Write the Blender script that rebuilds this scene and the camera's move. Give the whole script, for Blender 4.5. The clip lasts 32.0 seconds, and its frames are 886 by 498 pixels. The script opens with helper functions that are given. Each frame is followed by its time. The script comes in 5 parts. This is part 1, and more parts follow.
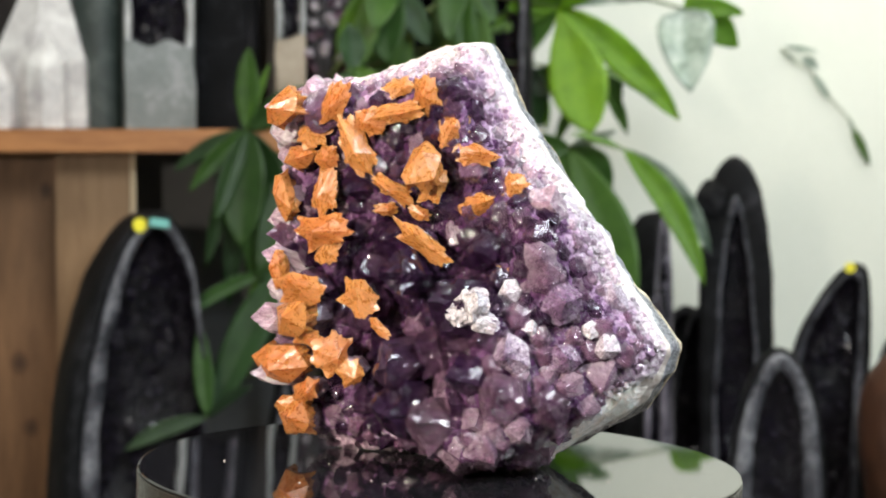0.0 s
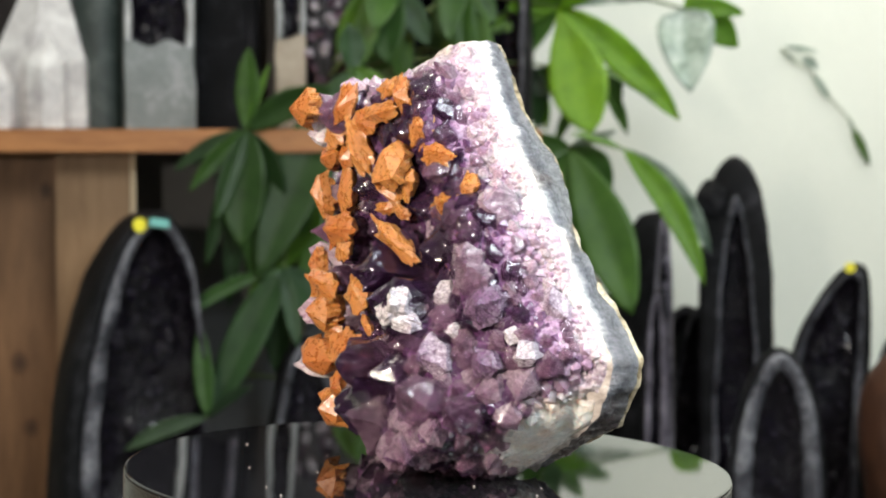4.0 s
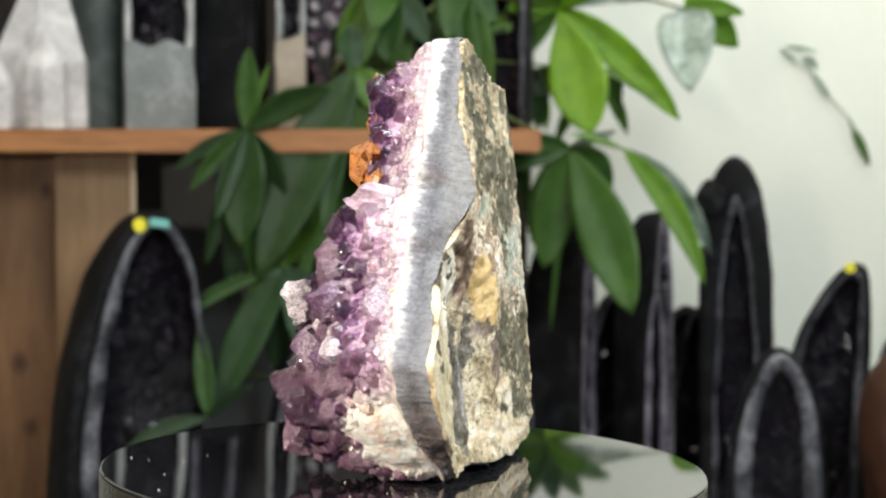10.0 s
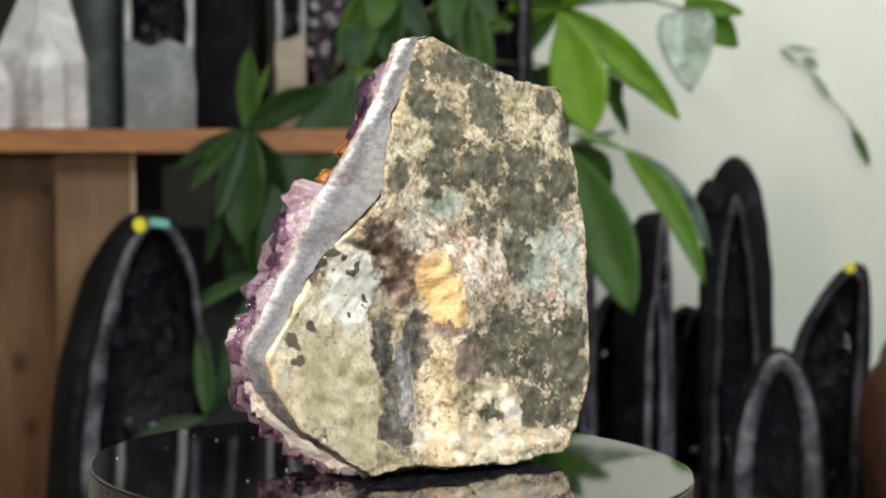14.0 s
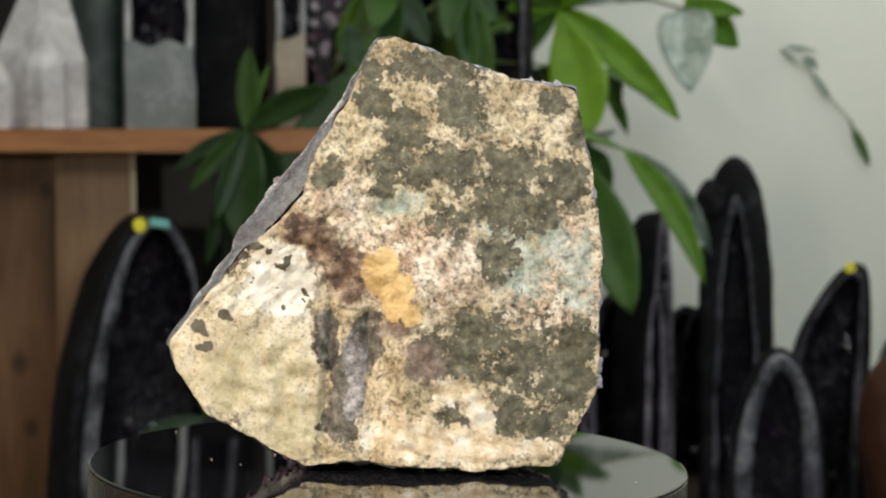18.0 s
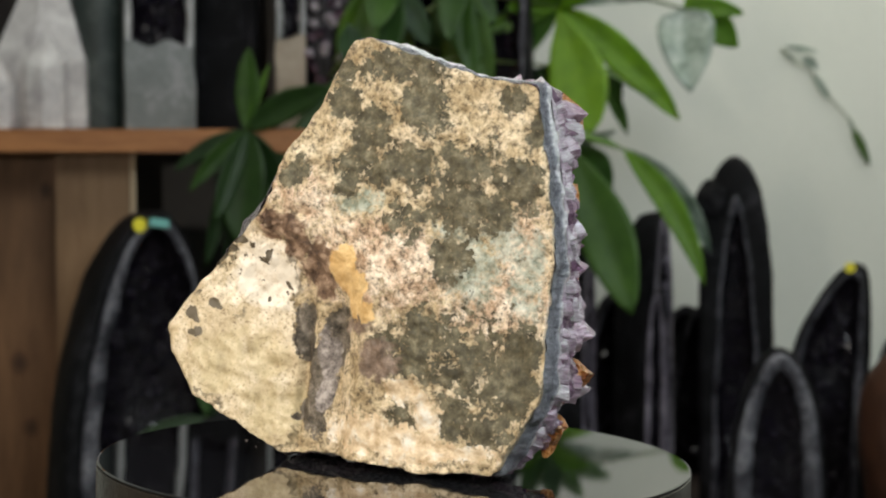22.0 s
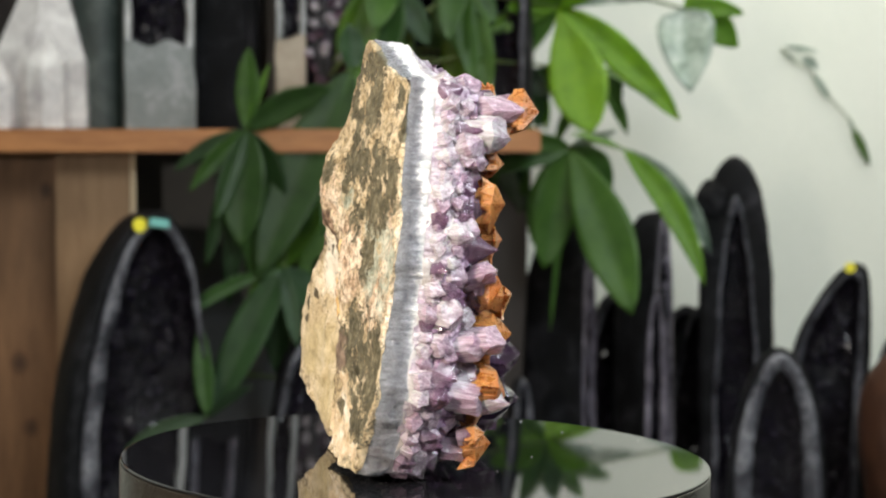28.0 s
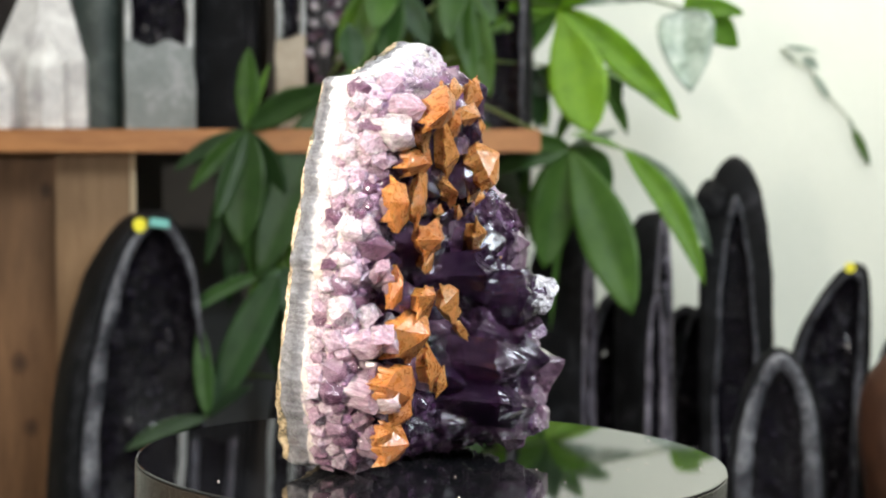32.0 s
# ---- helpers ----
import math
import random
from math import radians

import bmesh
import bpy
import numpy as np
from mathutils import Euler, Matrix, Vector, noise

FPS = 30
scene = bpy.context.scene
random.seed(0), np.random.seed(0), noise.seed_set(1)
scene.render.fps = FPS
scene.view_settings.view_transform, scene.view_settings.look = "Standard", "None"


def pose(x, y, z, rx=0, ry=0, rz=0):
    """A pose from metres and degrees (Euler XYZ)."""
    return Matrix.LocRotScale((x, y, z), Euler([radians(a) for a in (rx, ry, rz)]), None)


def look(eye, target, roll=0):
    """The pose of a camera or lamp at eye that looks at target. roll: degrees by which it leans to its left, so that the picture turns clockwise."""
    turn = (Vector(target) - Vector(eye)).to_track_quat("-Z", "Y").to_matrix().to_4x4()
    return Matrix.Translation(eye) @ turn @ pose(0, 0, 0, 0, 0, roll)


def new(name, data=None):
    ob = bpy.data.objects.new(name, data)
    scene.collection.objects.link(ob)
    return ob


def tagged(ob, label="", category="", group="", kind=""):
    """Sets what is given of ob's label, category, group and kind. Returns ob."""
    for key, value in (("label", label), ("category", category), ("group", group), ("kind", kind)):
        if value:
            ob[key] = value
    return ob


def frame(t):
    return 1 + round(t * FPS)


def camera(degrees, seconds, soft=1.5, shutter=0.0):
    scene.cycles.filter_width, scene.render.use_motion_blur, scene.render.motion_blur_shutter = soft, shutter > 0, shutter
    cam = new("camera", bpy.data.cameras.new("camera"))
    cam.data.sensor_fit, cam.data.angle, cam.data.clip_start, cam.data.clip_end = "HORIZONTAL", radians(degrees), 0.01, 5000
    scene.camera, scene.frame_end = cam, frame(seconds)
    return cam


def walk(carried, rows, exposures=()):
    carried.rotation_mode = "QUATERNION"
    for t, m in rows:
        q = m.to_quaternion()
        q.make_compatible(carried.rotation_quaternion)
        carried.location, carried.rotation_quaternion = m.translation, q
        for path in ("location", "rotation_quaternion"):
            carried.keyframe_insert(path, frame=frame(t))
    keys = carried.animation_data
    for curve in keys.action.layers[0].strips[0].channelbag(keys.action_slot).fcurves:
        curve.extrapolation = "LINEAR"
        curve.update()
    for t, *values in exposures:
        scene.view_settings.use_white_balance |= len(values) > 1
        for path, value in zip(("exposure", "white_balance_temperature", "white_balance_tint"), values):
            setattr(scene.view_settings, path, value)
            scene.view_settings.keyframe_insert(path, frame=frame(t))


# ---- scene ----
import collections
import itertools

# ---------------------------------------------------------------- camera
EYE = (0.0, -0.934, 0.1636)
TILT, TURN = -3.43, 0.638
cam = camera(26.75, 32.0, soft=2.0)
cam_pose = pose(*EYE, 90 + TILT, 0, -TURN)
walk(cam, [(0.0, cam_pose), (32.0, cam_pose)],
     exposures=[(0, 0.2), (3, 0.13), (6, 0.08), (9, 0.09), (11, 0.02), (13, -0.18), (15, -0.43), (17, -0.70), (19, -0.83), (22, -0.85), (24, -0.80), (26, -0.57), (28, -0.14), (30, 0.17), (32, 0.25)])
cam.data.dof.use_dof, cam.data.dof.focus_distance, cam.data.dof.aperture_fstop = True, 0.90, 15.0

# The turntable stands a little out of level.
LEVEL = cam_pose @ pose(0, 0, 0, 0, 0, -1.42) @ cam_pose.inverted()
# Turn of the platter in degrees; at 18.5 s the back of the stone faces the camera.
SPIN = [(0, 151.58), (1, 144.15), (2, 136.66), (3, 128.94), (4.5, 116.9), (6, 104.5), (7, 96.36), (8, 88.15), (9, 79.85),
        (10, 71.48), (11, 63.09), (12, 54.8), (13, 46.59), (14, 38.27), (15.5, 25.6), (17, 12.7), (18, 4.23), (19, -4.25),
        (20, -12.79), (21, -21.36), (22, -29.93), (23, -38.5), (24, -47.05), (25, -55.53), (26.5, -67.9), (28, -80.43),
        (29, -89.02), (30, -97.74), (31, -106.35), (32, -114.83)]

# ---------------------------------------------------------------- light
world = bpy.data.worlds.new("room_air")
world.use_nodes = True
world.node_tree.nodes["Background"].inputs[0].default_value = (0.75, 0.85, 1.0, 1)
world.node_tree.nodes["Background"].inputs[1].default_value = 0.05
scene.world = world


def area_lamp(name, at, target, size, power, colour):
    data = bpy.data.lights.new(name, "AREA")
    data.shape, data.size, data.size_y = "RECTANGLE", size[0], size[1]
    data.energy, data.color = power, colour
    ob = new(name, data)
    ob.matrix_basis = look(at, target)
    return ob


area_lamp("counter_lamp", (-0.60, -0.70, 0.36), (0, 0, 0.09), (0.10, 0.10), 17.5, (1.0, 0.89, 0.75))
area_lamp("ceiling_light_wall", (1.1, 2.5, 1.6), (1.0, 2.9, 0.0), (2.4, 1.0), 38.5, (1.0, 0.98, 0.9))
area_lamp("ceiling_light_front", (1.05, -1.05, 1.55), (0.05, 0.25, 0.05), (1.5, 0.9), 98, (0.86, 0.95, 1.0))
# Fill added to brighten the shelving; no lamp is seen there.
area_lamp("ceiling_light_shelf", (-0.9, 1.2, 1.72), (-0.5, 2.4, 0.1), (0.8, 0.4), 15, (1.0, 0.95, 0.86))


# ---------------------------------------------------------------- materials
def material(name, rough=0.6, metal=0.0):
    m = bpy.data.materials.new(name)
    m.use_nodes = True
    b = m.node_tree.nodes["Principled BSDF"]
    b.inputs["Roughness"].default_value = rough
    b.inputs["Metallic"].default_value = metal
    return m, m.node_tree, b


def node(nt, kind, **sockets):
    n = nt.nodes.new(kind)
    for k, v in sockets.items():
        n.inputs[k.replace("_", " ")].default_value = v
    return n


def coords(nt, which="Object", scale=(1, 1, 1)):
    c = nt.nodes.new("ShaderNodeTexCoord")
    m = nt.nodes.new("ShaderNodeMapping")
    m.inputs["Scale"].default_value = scale
    nt.links.new(c.outputs[which], m.inputs["Vector"])
    return m.outputs["Vector"]


def noise_tex(nt, vec, scale, detail=6.0, rough=0.6, distort=0.0):
    n = node(nt, "ShaderNodeTexNoise", Scale=scale, Detail=detail, Roughness=rough, Distortion=distort)
    nt.links.new(vec, n.inputs["Vector"])
    return n.outputs["Fac"]


def ramp(nt, fac, stops):
    r = nt.nodes.new("ShaderNodeValToRGB")
    e = r.color_ramp.elements
    while len(e) < len(stops):
        e.new(0.5)
    for el, (p, c) in zip(e, stops):
        el.position, el.color = p, (*c, 1)
    nt.links.new(fac, r.inputs["Fac"])
    return r.outputs["Color"]


def mix(nt, fac, a, b, blend="MIX"):
    m = nt.nodes.new("ShaderNodeMix")
    m.data_type, m.blend_type = "RGBA", blend
    for sock, v in ((m.inputs[0], fac), (m.inputs[6], a), (m.inputs[7], b)):
        if isinstance(v, (int, float)):
            sock.default_value = v
        elif isinstance(v, tuple):
            sock.default_value = (*v, 1)
        else:
            nt.links.new(v, sock)
    return m.outputs[2]


def maths(nt, op, a, b=0.0, clamp=False):
    m = nt.nodes.new("ShaderNodeMath")
    m.operation, m.use_clamp = op, clamp
    for sock, v in ((m.inputs[0], a), (m.inputs[1], b)):
        if isinstance(v, (int, float)):
            sock.default_value = v
        else:
            nt.links.new(v, sock)
    return m.outputs[0]


def bump(nt, b, height, strength=0.4, distance=0.002):
    n = node(nt, "ShaderNodeBump", Strength=strength, Distance=distance)
    nt.links.new(height, n.inputs["Height"])
    nt.links.new(n.outputs["Normal"], b.inputs["Normal"])


def blotchy(name, stops, scale, rough=0.6, fine=None, bump_mm=1.0, strength=0.5, stretch=(1, 1, 1), metal=0.0):
    """A surface whose colour wanders through the stops, with grain and relief."""
    m, nt, b = material(name, rough, metal)
    v = coords(nt, "Object", stretch)
    big = noise_tex(nt, v, scale, 5, 0.6, 0.4)
    small = noise_tex(nt, v, fine or scale * 7, 6, 0.65)
    f = maths(nt, "ADD", maths(nt, "MULTIPLY", big, 0.7), maths(nt, "MULTIPLY", small, 0.3))
    nt.links.new(ramp(nt, f, stops), b.inputs["Base Color"])
    bump(nt, b, small, strength, bump_mm / 1000)
    return m


def rind_material():
    """Weathered back of the geode: cream crust, ragged olive patches, a green tint, an ochre stain and a grey vein."""
    m, nt, b = material("weathered_rind", 0.5)
    v = coords(nt)
    warp = nt.nodes.new("ShaderNodeTexNoise")
    warp.inputs["Scale"].default_value, warp.inputs["Detail"].default_value = 55.0, 3.0
    nt.links.new(v, warp.inputs["Vector"])
    shift = nt.nodes.new("ShaderNodeVectorMath")
    shift.operation = "MULTIPLY_ADD"
    nt.links.new(warp.outputs["Color"], shift.inputs[0])
    shift.inputs[1].default_value, shift.inputs[2].default_value = (0.018,) * 3, (-0.009,) * 3
    moved = nt.nodes.new("ShaderNodeVectorMath")
    nt.links.new(v, moved.inputs[0])
    nt.links.new(shift.outputs[0], moved.inputs[1])
    sep = nt.nodes.new("ShaderNodeSeparateXYZ")
    nt.links.new(moved.outputs[0], sep.inputs[0])
    grit = maths(nt, "SUBTRACT", noise_tex(nt, v, 130, 10, 0.72), 0.5)
    fleck = maths(nt, "SUBTRACT", noise_tex(nt, v, 420, 5, 0.7), 0.5)
    ragged = maths(nt, "ADD", maths(nt, "MULTIPLY", grit, 5.0), maths(nt, "MULTIPLY", fleck, 2.2))

    def blob(x, z, rx, rz, peak=1.0):
        """Height of a rounded patch, in millimetres across the back: peak at its middle, 0 at its edge."""
        rx, rz = rx * 0.94, rz * 0.94
        dx = maths(nt, "DIVIDE", maths(nt, "SUBTRACT", sep.outputs[0], x / 1000), rx / 1000)
        dz = maths(nt, "DIVIDE", maths(nt, "SUBTRACT", sep.outputs[2], z / 1000), rz / 1000)
        d = maths(nt, "ADD", maths(nt, "MULTIPLY", dx, dx), maths(nt, "MULTIPLY", dz, dz))
        return maths(nt, "MULTIPLY", maths(nt, "SUBTRACT", 1.0, d), peak)

    def top(fields):
        out = fields[0]
        for f in fields[1:]:
            out = maths(nt, "MAXIMUM", out, f)
        return maths(nt, "MAXIMUM", out, -0.75)

    def mask(field, rough=1.0, edge=5.0):
        return maths(nt, "MULTIPLY", maths(nt, "ADD", field, maths(nt, "MULTIPLY", ragged, rough)), edge, clamp=True)

    crust = ramp(nt, noise_tex(nt, v, 60, 9, 0.7), [(0.34, (0.34, 0.25, 0.135)), (0.47, (0.53, 0.42, 0.26)), (0.60, (0.74, 0.62, 0.44))])
    blush = ramp(nt, noise_tex(nt, v, 90, 8, 0.7), [(0.36, (0.42, 0.27, 0.17)), (0.47, (0.66, 0.49, 0.35)), (0.60, (0.88, 0.76, 0.62))])
    col = mix(nt, mask(top([blob(0, 102, 70, 28, 1.1), blob(60, 84, 40, 26, 1.1), blob(70, 108, 16, 40), blob(-45, 130, 26, 18, 0.7)]), 1.0, 1.5), crust, blush)
    pits = ramp(nt, noise_tex(nt, v, 330, 6, 0.75), [(0.40, (0.10, 0.080, 0.055)), (0.46, (0.70, 0.66, 0.60)), (0.58, (1.22, 1.22, 1.22))])
    col = mix(nt, 0.8, col, pits, "MULTIPLY")
    teal = ramp(nt, noise_tex(nt, v, 120, 6, 0.65), [(0.38, (0.16, 0.20, 0.15)), (0.50, (0.38, 0.44, 0.36)), (0.62, (0.62, 0.66, 0.57))])
    col = mix(nt, maths(nt, "MULTIPLY", mask(top([blob(44, 103, 20, 26), blob(34, 118, 14, 10), blob(-12, 132, 16, 9), blob(60, 118, 12, 20, 0.8), blob(76, 96, 10, 34, 0.7), blob(60, 46, 20, 22, 0.5)]), 1.0, 1.2), 0.8), col, teal)
    # olive patches over the upper half and low on one side
    olive = ramp(nt, noise_tex(nt, v, 170, 7, 0.7), [(0.36, (0.050, 0.042, 0.023)), (0.52, (0.128, 0.110, 0.065)), (0.66, (0.27, 0.235, 0.15))])
    upper = top([blob(2, 198, 26, 10), blob(-30, 194, 10, 12), blob(-26, 178, 13, 8), blob(17, 179, 15, 15), blob(-12, 165, 12, 11), blob(60, 182, 9, 9),
                 blob(74, 168, 6, 10), blob(4, 150, 30, 11), blob(39, 151, 17, 13), blob(69, 143, 14, 12), blob(44, 130, 36, 14, 0.8), blob(10, 122, 14, 8, 0.45), blob(-48, 146, 6, 7), blob(-20, 143, 8, 9), blob(33, 106, 11, 12)])
    lower = top([blob(23, 70, 13, 15), blob(12, 56, 17, 13, 0.9), blob(44, 58, 36, 24, 0.5), blob(72, 62, 12, 17), blob(68, 45, 16, 15), blob(15, 30, 8, 11), blob(40, 30, 8, 10), blob(58, 26, 18, 13, 0.55), blob(2, 62, 10, 8)])
    patch = mask(top([upper, lower]), 1.15, 7.0)
    col = mix(nt, patch, col, olive)
    sand = ramp(nt, noise_tex(nt, v, 95, 8, 0.7), [(0.36, (0.52, 0.36, 0.20)), (0.50, (0.80, 0.63, 0.42)), (0.62, (0.94, 0.86, 0.74))])
    col = mix(nt, mask(top([blob(-4, 18, 26, 14), blob(30, 14, 40, 7), blob(28, 28, 7, 14), blob(16, 40, 14, 6)]), 0.9, 4.0), col, sand)
    # smooth pale lobe, white above and tan below, with dark pits along its upper edge
    pale = ramp(nt, noise_tex(nt, v, 55, 8, 0.66), [(0.32, (0.37, 0.28, 0.16)), (0.48, (0.55, 0.445, 0.29)), (0.64, (0.76, 0.66, 0.51))])
    pale = mix(nt, 0.45, pale, ramp(nt, noise_tex(nt, v, 300, 5, 0.7), [(0.36, (0.55, 0.50, 0.42)), (0.5, (1, 1, 1))]), "MULTIPLY")
    pale = mix(nt, 0.9, pale, ramp(nt, noise_tex(nt, v, 520, 4, 0.7), [(0.36, (0.40, 0.34, 0.26)), (0.44, (0.96, 0.95, 0.93)), (0.60, (1.12, 1.12, 1.12))]), "MULTIPLY")
    lobe = mask(top([blob(-88, 66, 40, 38, 1.6), blob(-70, 40, 24, 44, 1.6), blob(-112, 62, 20, 22), blob(-72, 92, 20, 30, 1.4)]), 0.45, 6.0)
    col = mix(nt, lobe, col, pale)
    col = mix(nt, maths(nt, "MULTIPLY", mask(blob(-70, 92, 22, 24), 0.5, 1.6), 0.85), col, ramp(nt, noise_tex(nt, v, 130, 7, 0.7), [(0.36, (0.66, 0.55, 0.42)), (0.5, (0.86, 0.79, 0.68))]))
    tan = ramp(nt, noise_tex(nt, v, 80, 8, 0.7), [(0.36, (0.27, 0.21, 0.10)), (0.50, (0.47, 0.38, 0.21)), (0.64, (0.68, 0.57, 0.36))])
    col = mix(nt, maths(nt, "MULTIPLY", mask(top([blob(-84, 48, 34, 22), blob(-62, 24, 22, 20)]), 0.5, 1.1), 0.75), col, tan)
    dots = ramp(nt, noise_tex(nt, v, 150, 3, 0.5), [(0.62, (0, 0, 0)), (0.64, (1, 1, 1))])
    col = mix(nt, maths(nt, "MULTIPLY", dots, mask(blob(-84, 92, 36, 24), 0.3, 3.0)), col, (0.085, 0.066, 0.040))
    col = mix(nt, mask(top([blob(-97, 102, 5, 3.5), blob(-90, 105, 5, 3), blob(-84, 110, 5, 2.5), blob(-109, 70, 4, 3), blob(-106, 63, 3, 3), blob(-96, 78, 4, 3)]), 0.5, 6.0), col, (0.10, 0.078, 0.048))
    # dark cracked vein between the lobe and the rest
    rock = ramp(nt, noise_tex(nt, v, 150, 8, 0.75), [(0.36, (0.030, 0.024, 0.018)), (0.5, (0.14, 0.115, 0.085)), (0.64, (0.34, 0.29, 0.24))])
    col = mix(nt, mask(top([blob(-47, 62, 7, 18), blob(-38, 36, 12, 26), blob(-28, 64, 9, 18), blob(-44, 24, 8, 8)]), 0.6, 5.0), col, rock)
    col = mix(nt, mask(top([blob(-34, 52, 7, 22), blob(-32, 34, 6, 10)]), 0.4, 3.0), col, ramp(nt, noise_tex(nt, v, 200, 7, 0.75), [(0.36, (0.07, 0.06, 0.055)), (0.5, (0.30, 0.26, 0.24)), (0.62, (0.55, 0.49, 0.45))]))
    col = mix(nt, mask(top([blob(-38, 98, 13, 17), blob(-60, 118, 14, 8), blob(-52, 108, 8, 10)]), 0.6, 3.0), col, ramp(nt, noise_tex(nt, v, 120, 6, 0.7), [(0.38, (0.075, 0.042, 0.026)), (0.5, (0.22, 0.135, 0.085)), (0.62, (0.48, 0.34, 0.24))]))
    col = mix(nt, mask(top([blob(-2, 54, 15, 13), blob(-12, 72, 12, 6)]), 0.6, 2.0), col, ramp(nt, noise_tex(nt, v, 110, 6, 0.7), [(0.38, (0.10, 0.065, 0.042)), (0.55, (0.27, 0.19, 0.14)), (0.66, (0.45, 0.36, 0.29))]))
    col = mix(nt, mask(top([blob(-22, 98, 9, 14), blob(-15, 86, 9, 13), blob(-6, 78, 7, 7)]), 0.4, 4.0), col, ramp(nt, noise_tex(nt, v, 140, 6, 0.7), [(0.35, (0.62, 0.36, 0.12)), (0.6, (0.86, 0.60, 0.28))]))
    nt.links.new(col, b.inputs["Base Color"])
    h = maths(nt, "ADD", noise_tex(nt, v, 60, 8, 0.7), maths(nt, "MULTIPLY", noise_tex(nt, v, 330, 6, 0.75), 0.4))
    h = maths(nt, "SUBTRACT", h, maths(nt, "MULTIPLY", patch, 0.12))
    h = maths(nt, "MULTIPLY", h, maths(nt, "SUBTRACT", 1.0, maths(nt, "MULTIPLY", lobe, 0.75)))
    bump(nt, b, h, 1.0, 0.003)
    return m


def gem(name, tip, root, rough=0.12, clear=0.3, speckle=0.5, grain=1.0, relief=0.25, flecks=0.18, streaks=0.5):
    """Crystal: paler at its root, darker to the tip, uneven, glossy."""
    m, nt, b = material(name, rough)
    c = nt.nodes.new("ShaderNodeTexCoord")
    sep = nt.nodes.new("ShaderNodeSeparateXYZ")
    nt.links.new(c.outputs["Object"], sep.inputs[0])
    info = nt.nodes.new("ShaderNodeObjectInfo")
    n1 = noise_tex(nt, c.outputs["Object"], 2.2 * grain, 6, 0.68, 0.5)
    n2 = noise_tex(nt, c.outputs["Object"], 3.6 * grain, 5, 0.66, 0.6)
    f = maths(nt, "ADD", maths(nt, "MULTIPLY", sep.outputs[2], 0.8), maths(nt, "MULTIPLY", maths(nt, "SUBTRACT", n1, 0.5), 1.5))
    f = maths(nt, "ADD", f, maths(nt, "MULTIPLY", maths(nt, "SUBTRACT", info.outputs["Random"], 0.5), 0.8))
    mid = tuple(0.6 * a + 0.4 * r for a, r in zip(tip, root))
    col = ramp(nt, f, [(0.0, root), (0.4, mid), (0.8, tip)])
    col = mix(nt, speckle, col, ramp(nt, n2, [(0.34, (0.36, 0.30, 0.35)), (0.5, (0.82, 0.8, 0.82)), (0.64, (1.25, 1.25, 1.25))]), "MULTIPLY")
    fleck = ramp(nt, noise_tex(nt, c.outputs["Object"], 3.6 * grain, 9, 0.82), [(0.56, (0, 0, 0)), (0.64, (1, 1, 1))])
    col = mix(nt, maths(nt, "MULTIPLY", fleck, flecks), col, tuple(min(0.9, 0.25 + 0.9 * r) for r in root))
    streak = noise_tex(nt, coords(nt, "Object", (5.5, 5.5, 0.9)), 1.0, 6, 0.7)
    col = mix(nt, streaks, col, ramp(nt, streak, [(0.36, (0.42, 0.36, 0.42)), (0.5, (0.95, 0.93, 0.95)), (0.64, (1.35, 1.35, 1.35))]), "MULTIPLY")
    nt.links.new(col, b.inputs["Base Color"])
    nt.links.new(ramp(nt, n2, [(0.4, (rough * 0.5,) * 3), (0.65, (min(1, rough * 2.4),) * 3)]), b.inputs["Roughness"])
    b.inputs["Transmission Weight"].default_value = clear
    b.inputs["IOR"].default_value = 1.55
    b.inputs["Coat Weight"].default_value = 0.2
    b.inputs["Coat Roughness"].default_value = 0.03
    bump(nt, b, maths(nt, "ADD", n2, maths(nt, "MULTIPLY", streak, 0.8)), relief, 0.0016)
    return m


